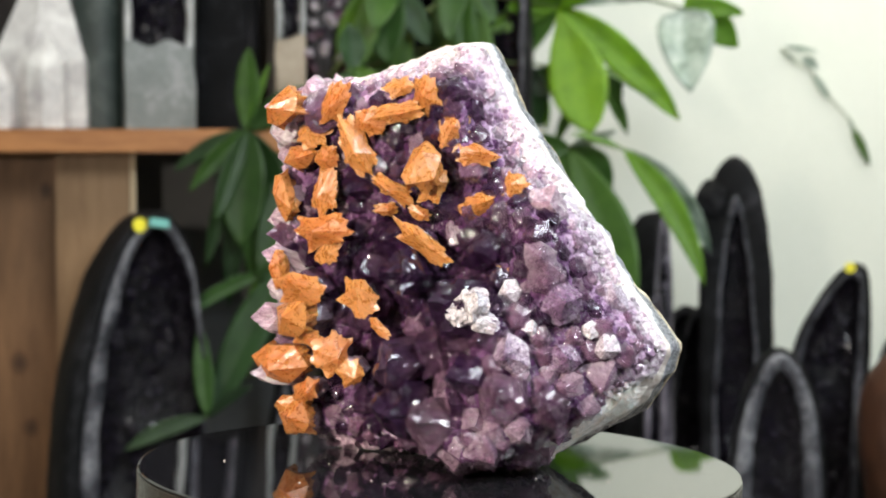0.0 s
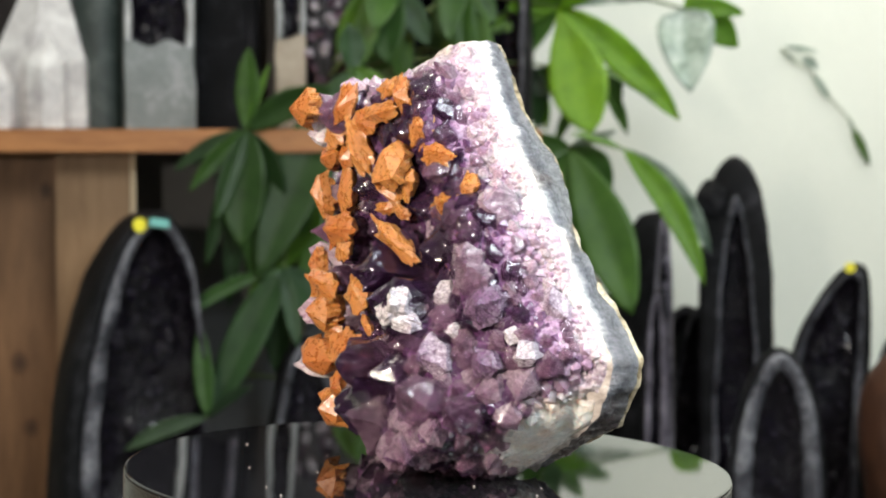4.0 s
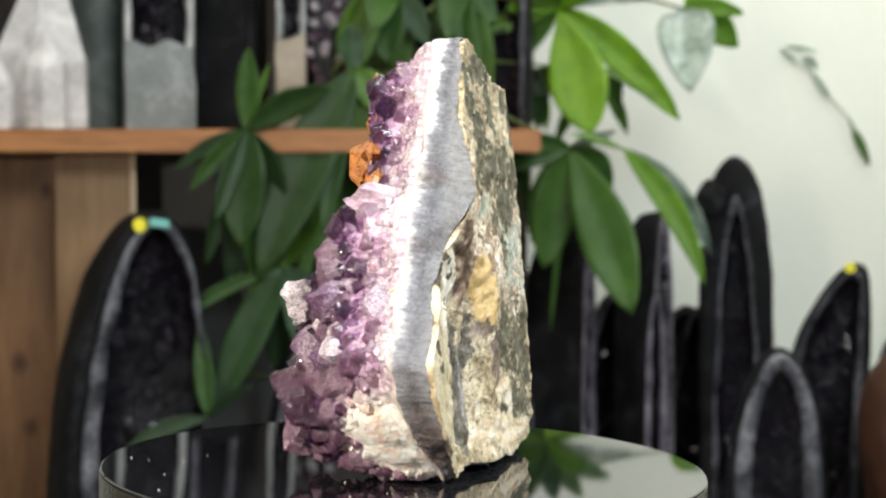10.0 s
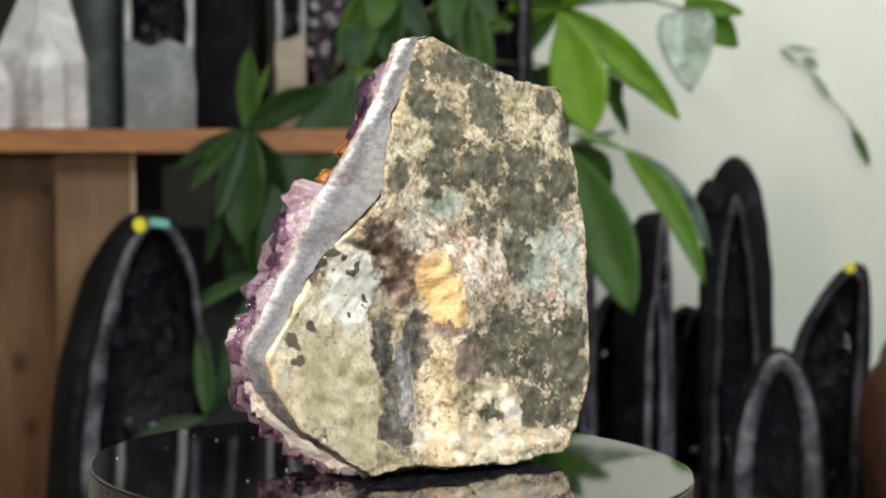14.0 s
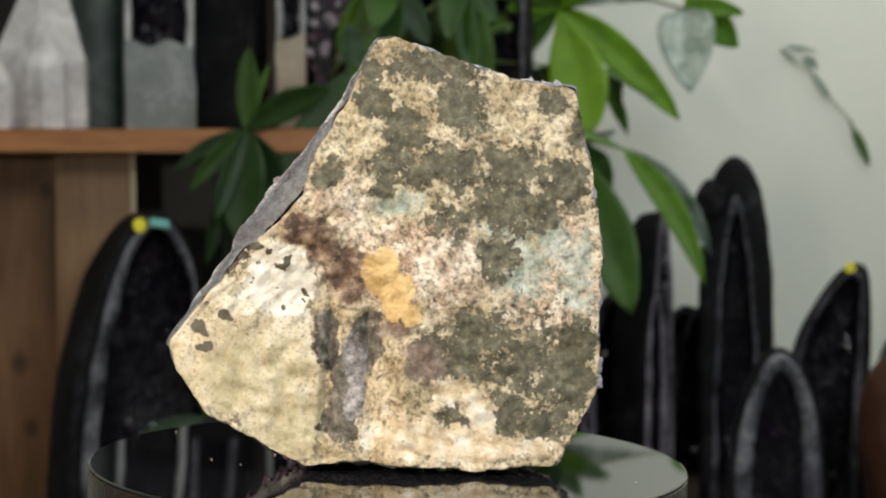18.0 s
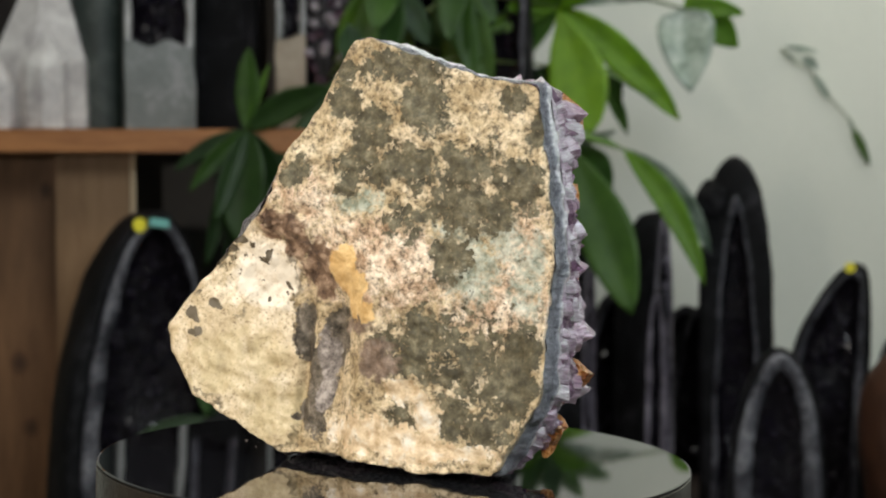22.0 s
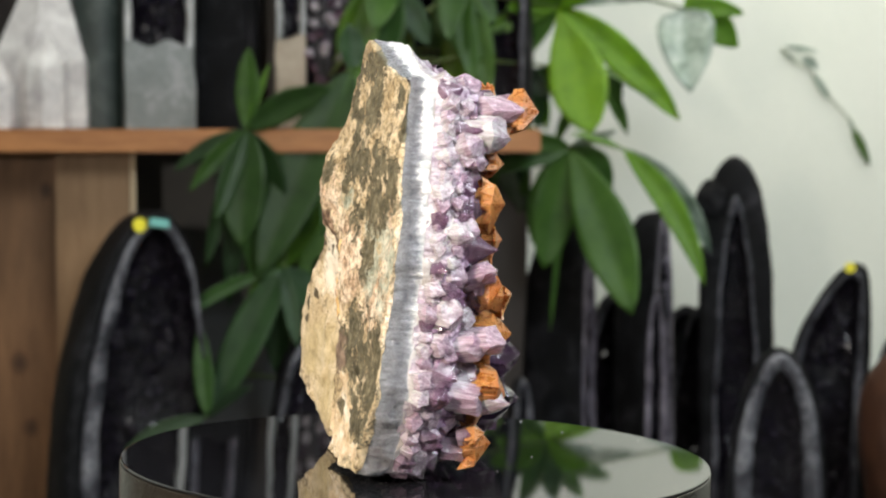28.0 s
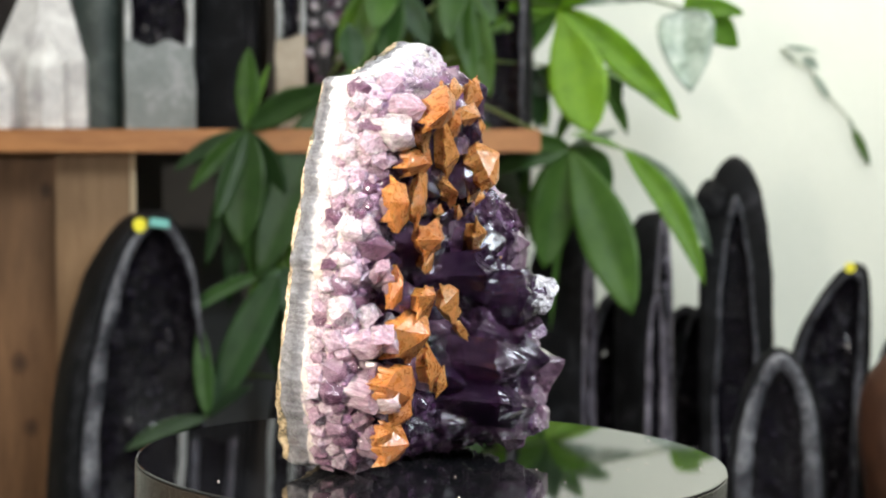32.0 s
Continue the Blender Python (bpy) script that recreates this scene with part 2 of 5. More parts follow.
def bed_material(name, islands):
    """Druse that grows from white along the cut edge through lilac to deep violet, with a creamy corner."""
    m, nt, b = material(name, 0.1)
    v = coords(nt)
    at = nt.nodes.new("ShaderNodeAttribute")
    at.attribute_name = "zone"
    cream = nt.nodes.new("ShaderNodeAttribute")
    cream.attribute_name = "cream"
    n1 = noise_tex(nt, v, 60, 6, 0.65, 0.4)
    n2 = noise_tex(nt, v, 420, 6, 0.75)
    f = maths(nt, "ADD", at.outputs["Fac"], maths(nt, "MULTIPLY", maths(nt, "SUBTRACT", n1, 0.5), 1.3))
    if islands:
        geo = nt.nodes.new("ShaderNodeNewGeometry")
        f = maths(nt, "ADD", f, maths(nt, "MULTIPLY", maths(nt, "SUBTRACT", geo.outputs["Random Per Island"], 0.5), 0.40))
    col = ramp(nt, f, [(0.0, (0.58, 0.53, 0.54)), (0.22, (0.54, 0.42, 0.49)), (0.45, (0.46, 0.31, 0.43)), (0.75, (0.18, 0.085, 0.185)), (1.0, (0.060, 0.021, 0.062))])
    col = mix(nt, 0.55, col, ramp(nt, n2, [(0.36, (0.42, 0.34, 0.42)), (0.56, (1.1, 1.1, 1.1))]), "MULTIPLY")
    fleck = ramp(nt, noise_tex(nt, v, 190, 9, 0.82), [(0.57, (0, 0, 0)), (0.65, (1, 1, 1))])
    col = mix(nt, maths(nt, "MULTIPLY", fleck, 0.45), col, (0.74, 0.64, 0.69))
    streak = noise_tex(nt, coords(nt, "Object", (330, 45, 330)), 1.0, 6, 0.7)
    col = mix(nt, 0.7, col, ramp(nt, streak, [(0.38, (0.48, 0.36, 0.47)), (0.50, (0.92, 0.88, 0.92)), (0.62, (1.25, 1.22, 1.22))]), "MULTIPLY")
    milk = ramp(nt, noise_tex(nt, v, 110, 7, 0.7), [(0.32, (0.80, 0.62, 0.50)), (0.44, (0.94, 0.82, 0.74)), (0.58, (0.97, 0.91, 0.87))])
    col = mix(nt, maths(nt, "MULTIPLY", maths(nt, "SUBTRACT", maths(nt, "ADD", cream.outputs["Fac"], maths(nt, "MULTIPLY", n1, 0.5)), 0.40), 3.5, clamp=True), col, milk)
    nt.links.new(col, b.inputs["Base Color"])
    nt.links.new(ramp(nt, n2, [(0.42, (0.05,) * 3), (0.62, (0.28,) * 3)]), b.inputs["Roughness"])
    b.inputs["IOR"].default_value = 1.55
    nt.links.new(maths(nt, "MULTIPLY", cream.outputs["Fac"], 0.7, clamp=True), b.inputs["Subsurface Weight"])
    b.inputs["Subsurface Radius"].default_value = (0.009, 0.006, 0.005)
    b.inputs["Subsurface Scale"].default_value = 1.0
    if islands:
        b.inputs["Transmission Weight"].default_value = 0.35
        bump(nt, b, n2, 0.2, 0.0008)
    else:
        cell = node(nt, "ShaderNodeTexVoronoi", Scale=380.0)
        nt.links.new(v, cell.inputs["Vector"])
        bump(nt, b, maths(nt, "ADD", maths(nt, "MULTIPLY", cell.outputs["Distance"], 0.8), n2), 0.7, 0.0022)
    return m


def agate_material():
    """Fibrous grey agate, banded from the rind to the quartz, white at its inner side."""
    m, nt, b = material("blue_grey_agate", 0.25)
    v = coords(nt)
    sep = nt.nodes.new("ShaderNodeSeparateXYZ")
    nt.links.new(v, sep.inputs[0])
    depth = maths(nt, "SUBTRACT", maths(nt, "ADD", sep.outputs[1], 0.0448), maths(nt, "ADD", maths(nt, "MULTIPLY", sep.outputs[0], 0.07), maths(nt, "MULTIPLY", sep.outputs[2], 0.10)))
    wave = maths(nt, "MULTIPLY", maths(nt, "SUBTRACT", noise_tex(nt, v, 45, 6, 0.65), 0.5), 0.012)
    fibre = noise_tex(nt, coords(nt, "Object", (420, 60, 420)), 1.0, 5, 0.7)
    f = maths(nt, "DIVIDE", maths(nt, "ADD", maths(nt, "ADD", depth, wave), maths(nt, "MULTIPLY", maths(nt, "SUBTRACT", fibre, 0.5), 0.006)), maths(nt, "SUBTRACT", 0.0229, maths(nt, "ADD", maths(nt, "MULTIPLY", sep.outputs[0], 0.0234), maths(nt, "MULTIPLY", sep.outputs[2], 0.0707))))
    col = ramp(nt, f, [(0.02, (0.25, 0.248, 0.25)), (0.16, (0.24, 0.24, 0.255)), (0.48, (0.155, 0.155, 0.172)), (0.76, (0.25, 0.25, 0.275)), (0.90, (0.52, 0.51, 0.52)), (1.0, (0.76, 0.74, 0.73))])
    low = maths(nt, "SUBTRACT", 0.055, sep.outputs[2])
    stain = ramp(nt, maths(nt, "ADD", noise_tex(nt, v, 22, 6, 0.6), maths(nt, "MULTIPLY", maths(nt, "MULTIPLY", low, 12.0, clamp=True), maths(nt, "MULTIPLY", sep.outputs[0], -8.0, clamp=True))), [(0.60, (0, 0, 0)), (0.72, (1, 1, 1))])
    col = mix(nt, maths(nt, "MULTIPLY", stain, 0.75), col, (0.085, 0.055, 0.045))
    nt.links.new(col, b.inputs["Base Color"])
    glint = noise_tex(nt, v, 330, 8, 0.75)
    nt.links.new(ramp(nt, glint, [(0.40, (0.08,) * 3), (0.60, (0.45,) * 3)]), b.inputs["Roughness"])
    col = mix(nt, 0.45, col, ramp(nt, fibre, [(0.36, (0.55, 0.56, 0.60)), (0.5, (0.95, 0.95, 0.95)), (0.64, (1.5, 1.5, 1.5))]), "MULTIPLY")
    nt.links.new(col, b.inputs["Base Color"])
    bump(nt, b, maths(nt, "ADD", maths(nt, "MULTIPLY", fibre, 1.5), glint), 0.9, 0.002)
    return m


def leaf_material(name, tones):
    m, nt, b = material(name, 0.5)
    v = coords(nt)
    info = nt.nodes.new("ShaderNodeObjectInfo")
    base = ramp(nt, info.outputs["Random"], tones)
    vein = node(nt, "ShaderNodeTexWave", Scale=34.0, Distortion=2.5)
    nt.links.new(v, vein.inputs["Vector"])
    col = mix(nt, 0.6, base, ramp(nt, noise_tex(nt, v, 22, 6, 0.65), [(0.3, (0.35, 0.45, 0.3)), (0.5, (0.95, 0.95, 0.9)), (0.7, (1.35, 1.25, 1.2))]), "MULTIPLY")
    nt.links.new(col, b.inputs["Base Color"])
    b.inputs["Subsurface Weight"].default_value = 0.0
    t = node(nt, "ShaderNodeBsdfTranslucent")
    nt.links.new(mix(nt, 1.0, col, (1.6, 1.7, 0.7), "MULTIPLY"), t.inputs["Color"])
    s = nt.nodes.new("ShaderNodeMixShader")
    s.inputs[0].default_value = 0.35
    out = nt.nodes["Material Output"]
    nt.links.new(b.outputs[0], s.inputs[1])
    nt.links.new(t.outputs[0], s.inputs[2])
    nt.links.new(s.outputs[0], out.inputs["Surface"])
    bump(nt, b, vein.outputs["Fac"], 0.15, 0.001)
    return m


def wood_material(name, dark, light, stretch, knots=()):
    m, nt, b = material(name, 0.5)
    v = coords(nt, "Object", stretch)
    f = maths(nt, "ADD", maths(nt, "MULTIPLY", noise_tex(nt, v, 1.1, 6, 0.6, 0.8), 0.55), maths(nt, "MULTIPLY", noise_tex(nt, v, 7.0, 8, 0.7, 0.3), 0.45))
    col = ramp(nt, f, [(0.36, dark), (0.64, light)])
    for x, z, r in knots:
        at = nt.nodes.new("ShaderNodeVectorMath")
        at.operation = "DISTANCE"
        nt.links.new(coords(nt, "Object", (1, 0, 0.75)), at.inputs[0])
        at.inputs[1].default_value = (x, 0, z * 0.75)
        far = maths(nt, "ADD", maths(nt, "DIVIDE", at.outputs["Value"], r), maths(nt, "MULTIPLY", f, 0.5))
        col = mix(nt, 0.85, col, ramp(nt, far, [(0.45, (0.22, 0.16, 0.12)), (0.95, (0.75, 0.70, 0.66)), (1.0, (1, 1, 1))]), "MULTIPLY")
    nt.links.new(col, b.inputs["Base Color"])
    bump(nt, b, f, 0.15, 0.001)
    return m


RIND = rind_material()
AGATE = agate_material()
QUARTZ = blotchy("milky_quartz", [(0.36, (0.36, 0.29, 0.26)), (0.47, (0.55, 0.48, 0.44)), (0.60, (0.70, 0.64, 0.61))], 46, 0.22, 300, 1.6, 0.9)
BED = bed_material("crystal_bed", False)
DRUSE = bed_material("fine_crystals", True)
AMETHYST = gem("amethyst", (0.074, 0.029, 0.088), (0.30, 0.155, 0.265), 0.05, 0.82, 0.6, 1.0, 0.16, 0.14)
MID_AMETHYST = gem("mid_amethyst", (0.170, 0.070, 0.145), (0.47, 0.29, 0.40), 0.035, 0.85, 0.55, 1.2, 0.2)
PALE_AMETHYST = gem("pale_amethyst", (0.28, 0.140, 0.230), (0.66, 0.49, 0.59), 0.03, 0.7, 0.45, 1.2, 0.2)
ROSE_AMETHYST = gem("rose_amethyst", (0.60, 0.42, 0.51), (0.94, 0.87, 0.88), 0.035, 0.5, 0.35, 1.2, 0.3, 0.3, 0.7)
ICE_QUARTZ = gem("ice_quartz", (0.80, 0.72, 0.78), (0.92, 0.88, 0.89), 0.05, 0.5, 0.75, 1.4, 0.3)
SUGAR = gem("sugary_amethyst", (0.20, 0.11, 0.20), (0.70, 0.60, 0.68), 0.05, 0.4, 0.8, 2.2, 0.4)
ORANGE = gem("iron_orange_quartz", (0.42, 0.122, 0.022), (0.51, 0.205, 0.052), 0.30, 0.30, 0.35, 1.2, 0.12, 0.04, 0.3)
_b = ORANGE.node_tree.nodes["Principled BSDF"]
_b.inputs["Coat Weight"].default_value = 0.0
_b.inputs["Subsurface Weight"].default_value = 0.35
_b.inputs["Subsurface Scale"].default_value = 1.0
_b.inputs["Subsurface Radius"].default_value = (0.006, 0.0036, 0.001)
AMETHYST.node_tree.nodes["Principled BSDF"].inputs["Coat Weight"].default_value *= 0.5
for _m, _w in ((ROSE_AMETHYST, 0.55), (PALE_AMETHYST, 0.35), (AGATE, 0.3)):
    _b = _m.node_tree.nodes["Principled BSDF"]
    _b.inputs["Subsurface Weight"].default_value = _w
    _b.inputs["Subsurface Scale"].default_value = 1.0
    _b.inputs["Subsurface Radius"].default_value = (0.006, 0.005, 0.006)
for _m in (RIND,):
    _m.node_tree.nodes["Principled BSDF"].inputs["Specular IOR Level"].default_value = 0.5
BLACK_GLASS, _nt, _b = material("black_mirror_acrylic", 0.03)
_b.inputs["Base Color"].default_value = (0.006, 0.006, 0.007, 1)
_b.inputs["IOR"].default_value = 1.95
BLACK_EDGE = blotchy("dark_satin_edge", [(0.3, (0.010, 0.008, 0.006)), (0.7, (0.022, 0.017, 0.013))], 30, 0.14)
BLACK_EDGE.node_tree.nodes["Principled BSDF"].inputs["Specular IOR Level"].default_value = 0.25
BLACK_PLASTIC = blotchy("black_plastic", [(0.3, (0.012, 0.012, 0.013)), (0.7, (0.025, 0.025, 0.026))], 30, 0.4)
LEAF = leaf_material("leaf_green", [(0.0, (0.0264, 0.0744, 0.0216)), (0.5, (0.054, 0.138, 0.0216)), (1.0, (0.102, 0.216, 0.0192))])
# Darker copy of leaf green, with the shade of left and inner leaves.
SHADED_LEAF = leaf_material("shaded_leaf_green", [(0.0, (0.011, 0.033, 0.010)), (0.6, (0.027, 0.070, 0.015)), (1.0, (0.055, 0.135, 0.016))])
# Brighter copy of leaf green, with backlight from the wall in its colour.
LIT_LEAF = leaf_material("lit_leaf_green", [(0.0, (0.09, 0.21, 0.010)), (0.5, (0.13, 0.28, 0.010)), (1.0, (0.19, 0.36, 0.010))])
PALE_LEAF = blotchy("pale_leaf_back", [(0.36, (0.07, 0.12, 0.07)), (0.5, (0.27, 0.34, 0.28)), (0.66, (0.55, 0.61, 0.55))], 16, 0.35)
STEM = blotchy("green_stem", [(0.3, (0.05, 0.09, 0.02)), (0.7, (0.14, 0.19, 0.06))], 20, 0.5)
BARK = blotchy("brown_bark", [(0.3, (0.05, 0.035, 0.02)), (0.7, (0.16, 0.11, 0.07))], 18, 0.8, 90, 3.0, 0.8, (1, 1, 0.3))
PLASTER = blotchy("pale_green_plaster", [(0.3, (0.66, 0.69, 0.62)), (0.7, (0.74, 0.76, 0.69))], 1.3, 0.85, 60, 0.5, 0.15)
CEILING = blotchy("white_ceiling_paint", [(0.3, (0.74, 0.74, 0.72)), (0.7, (0.80, 0.80, 0.78))], 1.5, 0.9)
FLOOR = blotchy("grey_floor", [(0.3, (0.10, 0.09, 0.08)), (0.7, (0.18, 0.17, 0.15))], 3, 0.6)
PINE = wood_material("orange_pine", (0.26, 0.10, 0.032), (0.46, 0.20, 0.065), (3.0, 20, 20))
PINE_POST = wood_material("tan_pine", (0.185, 0.100, 0.045), (0.31, 0.185, 0.092), (22, 22, 2.0))
DARK_WOOD = wood_material("dark_stained_wood", (0.014, 0.009, 0.007), (0.034, 0.022, 0.017), (10, 10, 2))
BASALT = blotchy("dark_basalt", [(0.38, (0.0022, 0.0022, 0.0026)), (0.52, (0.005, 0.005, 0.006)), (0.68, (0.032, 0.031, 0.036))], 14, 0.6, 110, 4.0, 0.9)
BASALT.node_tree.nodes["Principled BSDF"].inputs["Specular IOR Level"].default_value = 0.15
GREEN_SHELL = blotchy("grey_green_basalt", [(0.36, (0.008, 0.014, 0.012)), (0.52, (0.020, 0.030, 0.026)), (0.68, (0.070, 0.085, 0.075))], 14, 0.45, 90, 3.0, 0.8)
GREY_RIM = blotchy("grey_agate_rim", [(0.40, (0.008, 0.008, 0.012)), (0.50, (0.040, 0.040, 0.050)), (0.60, (0.13, 0.13, 0.15)), (0.70, (0.45, 0.45, 0.48))], 11, 0.25, 160, 2.5, 0.7)
LIGHT_RIM = blotchy("pale_agate_rim", [(0.40, (0.010, 0.010, 0.015)), (0.50, (0.06, 0.06, 0.072)), (0.60, (0.18, 0.18, 0.20)), (0.70, (0.5, 0.5, 0.52))], 12, 0.25, 160, 2.5, 0.7)
LILAC_RIM = blotchy("lilac_agate_rim", [(0.38, (0.050, 0.045, 0.060)), (0.50, (0.13, 0.115, 0.145)), (0.66, (0.36, 0.33, 0.39))], 16, 0.25, 150, 2.0, 0.6)
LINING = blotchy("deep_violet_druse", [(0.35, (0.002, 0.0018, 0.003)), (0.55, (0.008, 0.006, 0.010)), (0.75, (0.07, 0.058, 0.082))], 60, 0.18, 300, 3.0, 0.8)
WHITE_FACE = blotchy("white_agate_face", [(0.34, (0.16, 0.17, 0.165)), (0.52, (0.36, 0.37, 0.37)), (0.68, (0.62, 0.62, 0.62))], 9, 0.3, 110, 1.0, 0.4)
GREY_FACE = blotchy("grey_agate_face", [(0.36, (0.10, 0.115, 0.11)), (0.50, (0.17, 0.185, 0.18)), (0.64, (0.36, 0.36, 0.37))], 7, 0.3, 90, 1.0, 0.4)
CLEAR = gem("clear_quartz", (0.90, 0.90, 0.88), (0.96, 0.95, 0.93), 0.05, 0.38, 0.6, 5.0, 0.3, 0.30, 0.0)
YELLOW = blotchy("yellow_sticker", [(0.3, (0.75, 0.66, 0.02)), (0.7, (0.85, 0.76, 0.05))], 60, 0.5)
TEAL = blotchy("teal_tape", [(0.3, (0.14, 0.42, 0.38)), (0.7, (0.22, 0.52, 0.47))], 60, 0.5)
RUST = blotchy("rusty_brown_stone", [(0.3, (0.028, 0.011, 0.006)), (0.7, (0.085, 0.034, 0.017))], 20, 0.5)

# Lighter pine that paints the bright highlight along the post edge.
PINE_HIGHLIGHT = wood_material("pine_edge_highlight", (0.46, 0.33, 0.19), (0.62, 0.48, 0.31), (22, 22, 2.0))
PINE_SIDE = wood_material("brown_pine", (0.125, 0.058, 0.023), (0.24, 0.120, 0.053), (14, 14, 2.0), ((-0.399, -0.407, 0.024), (-0.378, -0.527, 0.020), (-0.345, -0.090, 0.018)))
GREY_PANEL = blotchy("grey_paint", [(0.3, (0.085, 0.085, 0.087)), (0.7, (0.135, 0.135, 0.135))], 6, 0.6)
CREAM_FACE = blotchy("cream_agate_face", [(0.3, (0.22, 0.18, 0.13)), (0.7, (0.42, 0.36, 0.28))], 20, 0.35)
DRUSE_POINTS = blotchy("violet_druse_points", [(0.35, (0.004, 0.003, 0.006)), (0.6, (0.016, 0.012, 0.022)), (0.8, (0.22, 0.20, 0.26))], 80, 0.08, 300, 1.0, 0.3)


# ---------------------------------------------------------------- builders
def thing(name, m, label, category, group="", kind=""):
    ob = new(name)
    ob.matrix_basis = m
    return tagged(ob, label, category, group, kind)


def mesh_of(bm, name, mat, smooth=False):
    me = bpy.data.meshes.new(name)
    bm.to_mesh(me)
    bm.free()
    me.materials.append(mat)
    if smooth:
        me.polygons.foreach_set("use_smooth", [True] * len(me.polygons))
    return me


def part(name, bm, mat, parent, label="", smooth=False, m=None):
    ob = new(name, bm if isinstance(bm, bpy.types.Mesh) else mesh_of(bm, name, mat, smooth))
    ob.parent = parent
    if m is not None:
        ob.matrix_basis = m
    return tagged(ob, label)


def box(sx, sy, sz, bevel=0.002, at=(0, 0, 0)):
    bm = bmesh.new()
    bmesh.ops.create_cube(bm, size=1.0, matrix=Matrix.Translation(at) @ Matrix.Diagonal((sx, sy, sz, 1)))
    if bevel:
        bmesh.ops.bevel(bm, geom=bm.edges[:], offset=bevel, segments=2, affect="EDGES")
    return bm


def structure(name, bm, mat, label, category, m=None):
    ob = new(name, mesh_of(bm, name, mat))
    if m is not None:
        ob.matrix_basis = m
    return tagged(ob, label, category, kind="structure")


def lathe(profile, n=96, at=(0, 0)):
    bm = bmesh.new()
    rings = [[bm.verts.new((at[0] + r * math.cos(2 * math.pi * k / n), at[1] + r * math.sin(2 * math.pi * k / n), z)) for k in range(n)] for r, z in profile]
    for a, b in zip(rings, rings[1:]):
        for k in range(n):
            bm.faces.new((a[k], a[(k + 1) % n], b[(k + 1) % n], b[k]))
    bm.faces.new(rings[-1])
    bm.faces.new(rings[0][::-1])
    return bm


def tube(points, radii, n=8):
    bm = bmesh.new()
    rings = []
    for i, p in enumerate(points):
        p = Vector(p)
        d = (Vector(points[min(i + 1, len(points) - 1)]) - Vector(points[max(i - 1, 0)])).normalized()
        a = d.orthogonal().normalized()
        b = d.cross(a)
        rings.append([bm.verts.new(p + radii[i] * (math.cos(2 * math.pi * k / n) * a + math.sin(2 * math.pi * k / n) * b)) for k in range(n)])
    for u, v in zip(rings, rings[1:]):
        off = min(range(n), key=lambda o: (u[0].co - v[o].co).length)
        for k in range(n):
            bm.faces.new((u[k], u[(k + 1) % n], v[(k + 1 + off) % n], v[(k + off) % n]))
    bm.faces.new(rings[0][::-1])
    bm.faces.new(rings[-1])
    return bm


# ---------------------------------------------------------------- room
BACK = 3.27
structure("wall_back", box(8.4, 0.12, 2.8, 0, (0, 0, 0)), PLASTER, "pale green white plastered shop wall", "wall", pose(0, BACK + 0.06, 0.40))
structure("wall_left", box(0.12, 8.0, 2.8, 0), PLASTER, "pale plastered side wall", "wall", pose(-4.2, -0.8, 0.40))
structure("wall_right", box(0.12, 8.0, 2.8, 0), PLASTER, "pale plastered side wall", "wall", pose(4.2, -0.8, 0.40))
structure("wall_front", box(8.4, 0.12, 2.8, 0), PLASTER, "pale plastered wall behind the counter", "wall", pose(0, -4.8, 0.40))
structure("ceiling", box(8.6, 8.3, 0.1, 0), CEILING, "white painted ceiling", "ceiling", pose(0, -0.8, 1.86))
structure("floor", box(8.6, 8.3, 0.1, 0), FLOOR, "dull grey shop floor", "floor", pose(0, -0.8, -1.05))

# ---------------------------------------------------------------- turntable
turntable = thing("turntable", LEVEL, "black turntable with a mirror-polished round platter", "turntable")
part("base", lathe([(0.06, -0.055), (0.075, -0.053), (0.078, -0.03), (0.074, -0.0275), (0.05, -0.027)]), BLACK_PLASTIC, turntable, "dark plastic motor base")
# The platter sits a little off its axle.
OFF = (-0.0140, 0.0018)
platter = part("platter", lathe([(0.146, -0.0015), (0.1493, -0.0013), (0.1496, -0.0006), (0.1494, -0.0002), (0.1487, 0.0)], 160, OFF), BLACK_GLASS, turntable, "black mirror-polished acrylic platter")
part("edge_band", lathe([(0.147, -0.026), (0.1495, -0.0245), (0.15, -0.022), (0.15, -0.0020), (0.1495, -0.0016), (0.1488, -0.0015)], 160, OFF), BLACK_EDGE, platter, "dark satin edge of the platter")
dust = bmesh.new()
_r = random.Random(4)
for _ in range(14):
    a, d, q = _r.uniform(0, 6.28), _r.uniform(0.05, 0.145), _r.uniform(0.0003, 0.0006)
    bmesh.ops.create_icosphere(dust, subdivisions=1, radius=q, matrix=Matrix.Translation((OFF[0] + d * math.cos(a), OFF[1] + d * math.sin(a), q * 0.6)) @ pose(0, 0, 0, _r.uniform(0, 90), _r.uniform(0, 90), 0))
tagged(part("crystal_dust", dust, QUARTZ, platter, "scattered white crystal crumbs"), kind="stuff")
side_table = thing("side_table", pose(0, 0, 0), "small black side table under the turntable", "table")
part("tabletop", box(0.34, 0.30, 0.03, 0.004, (0, -0.02, -0.079)), BLACK_PLASTIC, side_table)
for sx in (-0.14, 0.14):
    for sy in (-0.14, 0.1):
        part("leg", box(0.03, 0.03, 0.906, 0.003, (sx, sy, -0.547)), BLACK_PLASTIC, side_table)

# ---------------------------------------------------------------- amethyst cluster
CORE = Vector((-0.008, 0.100))
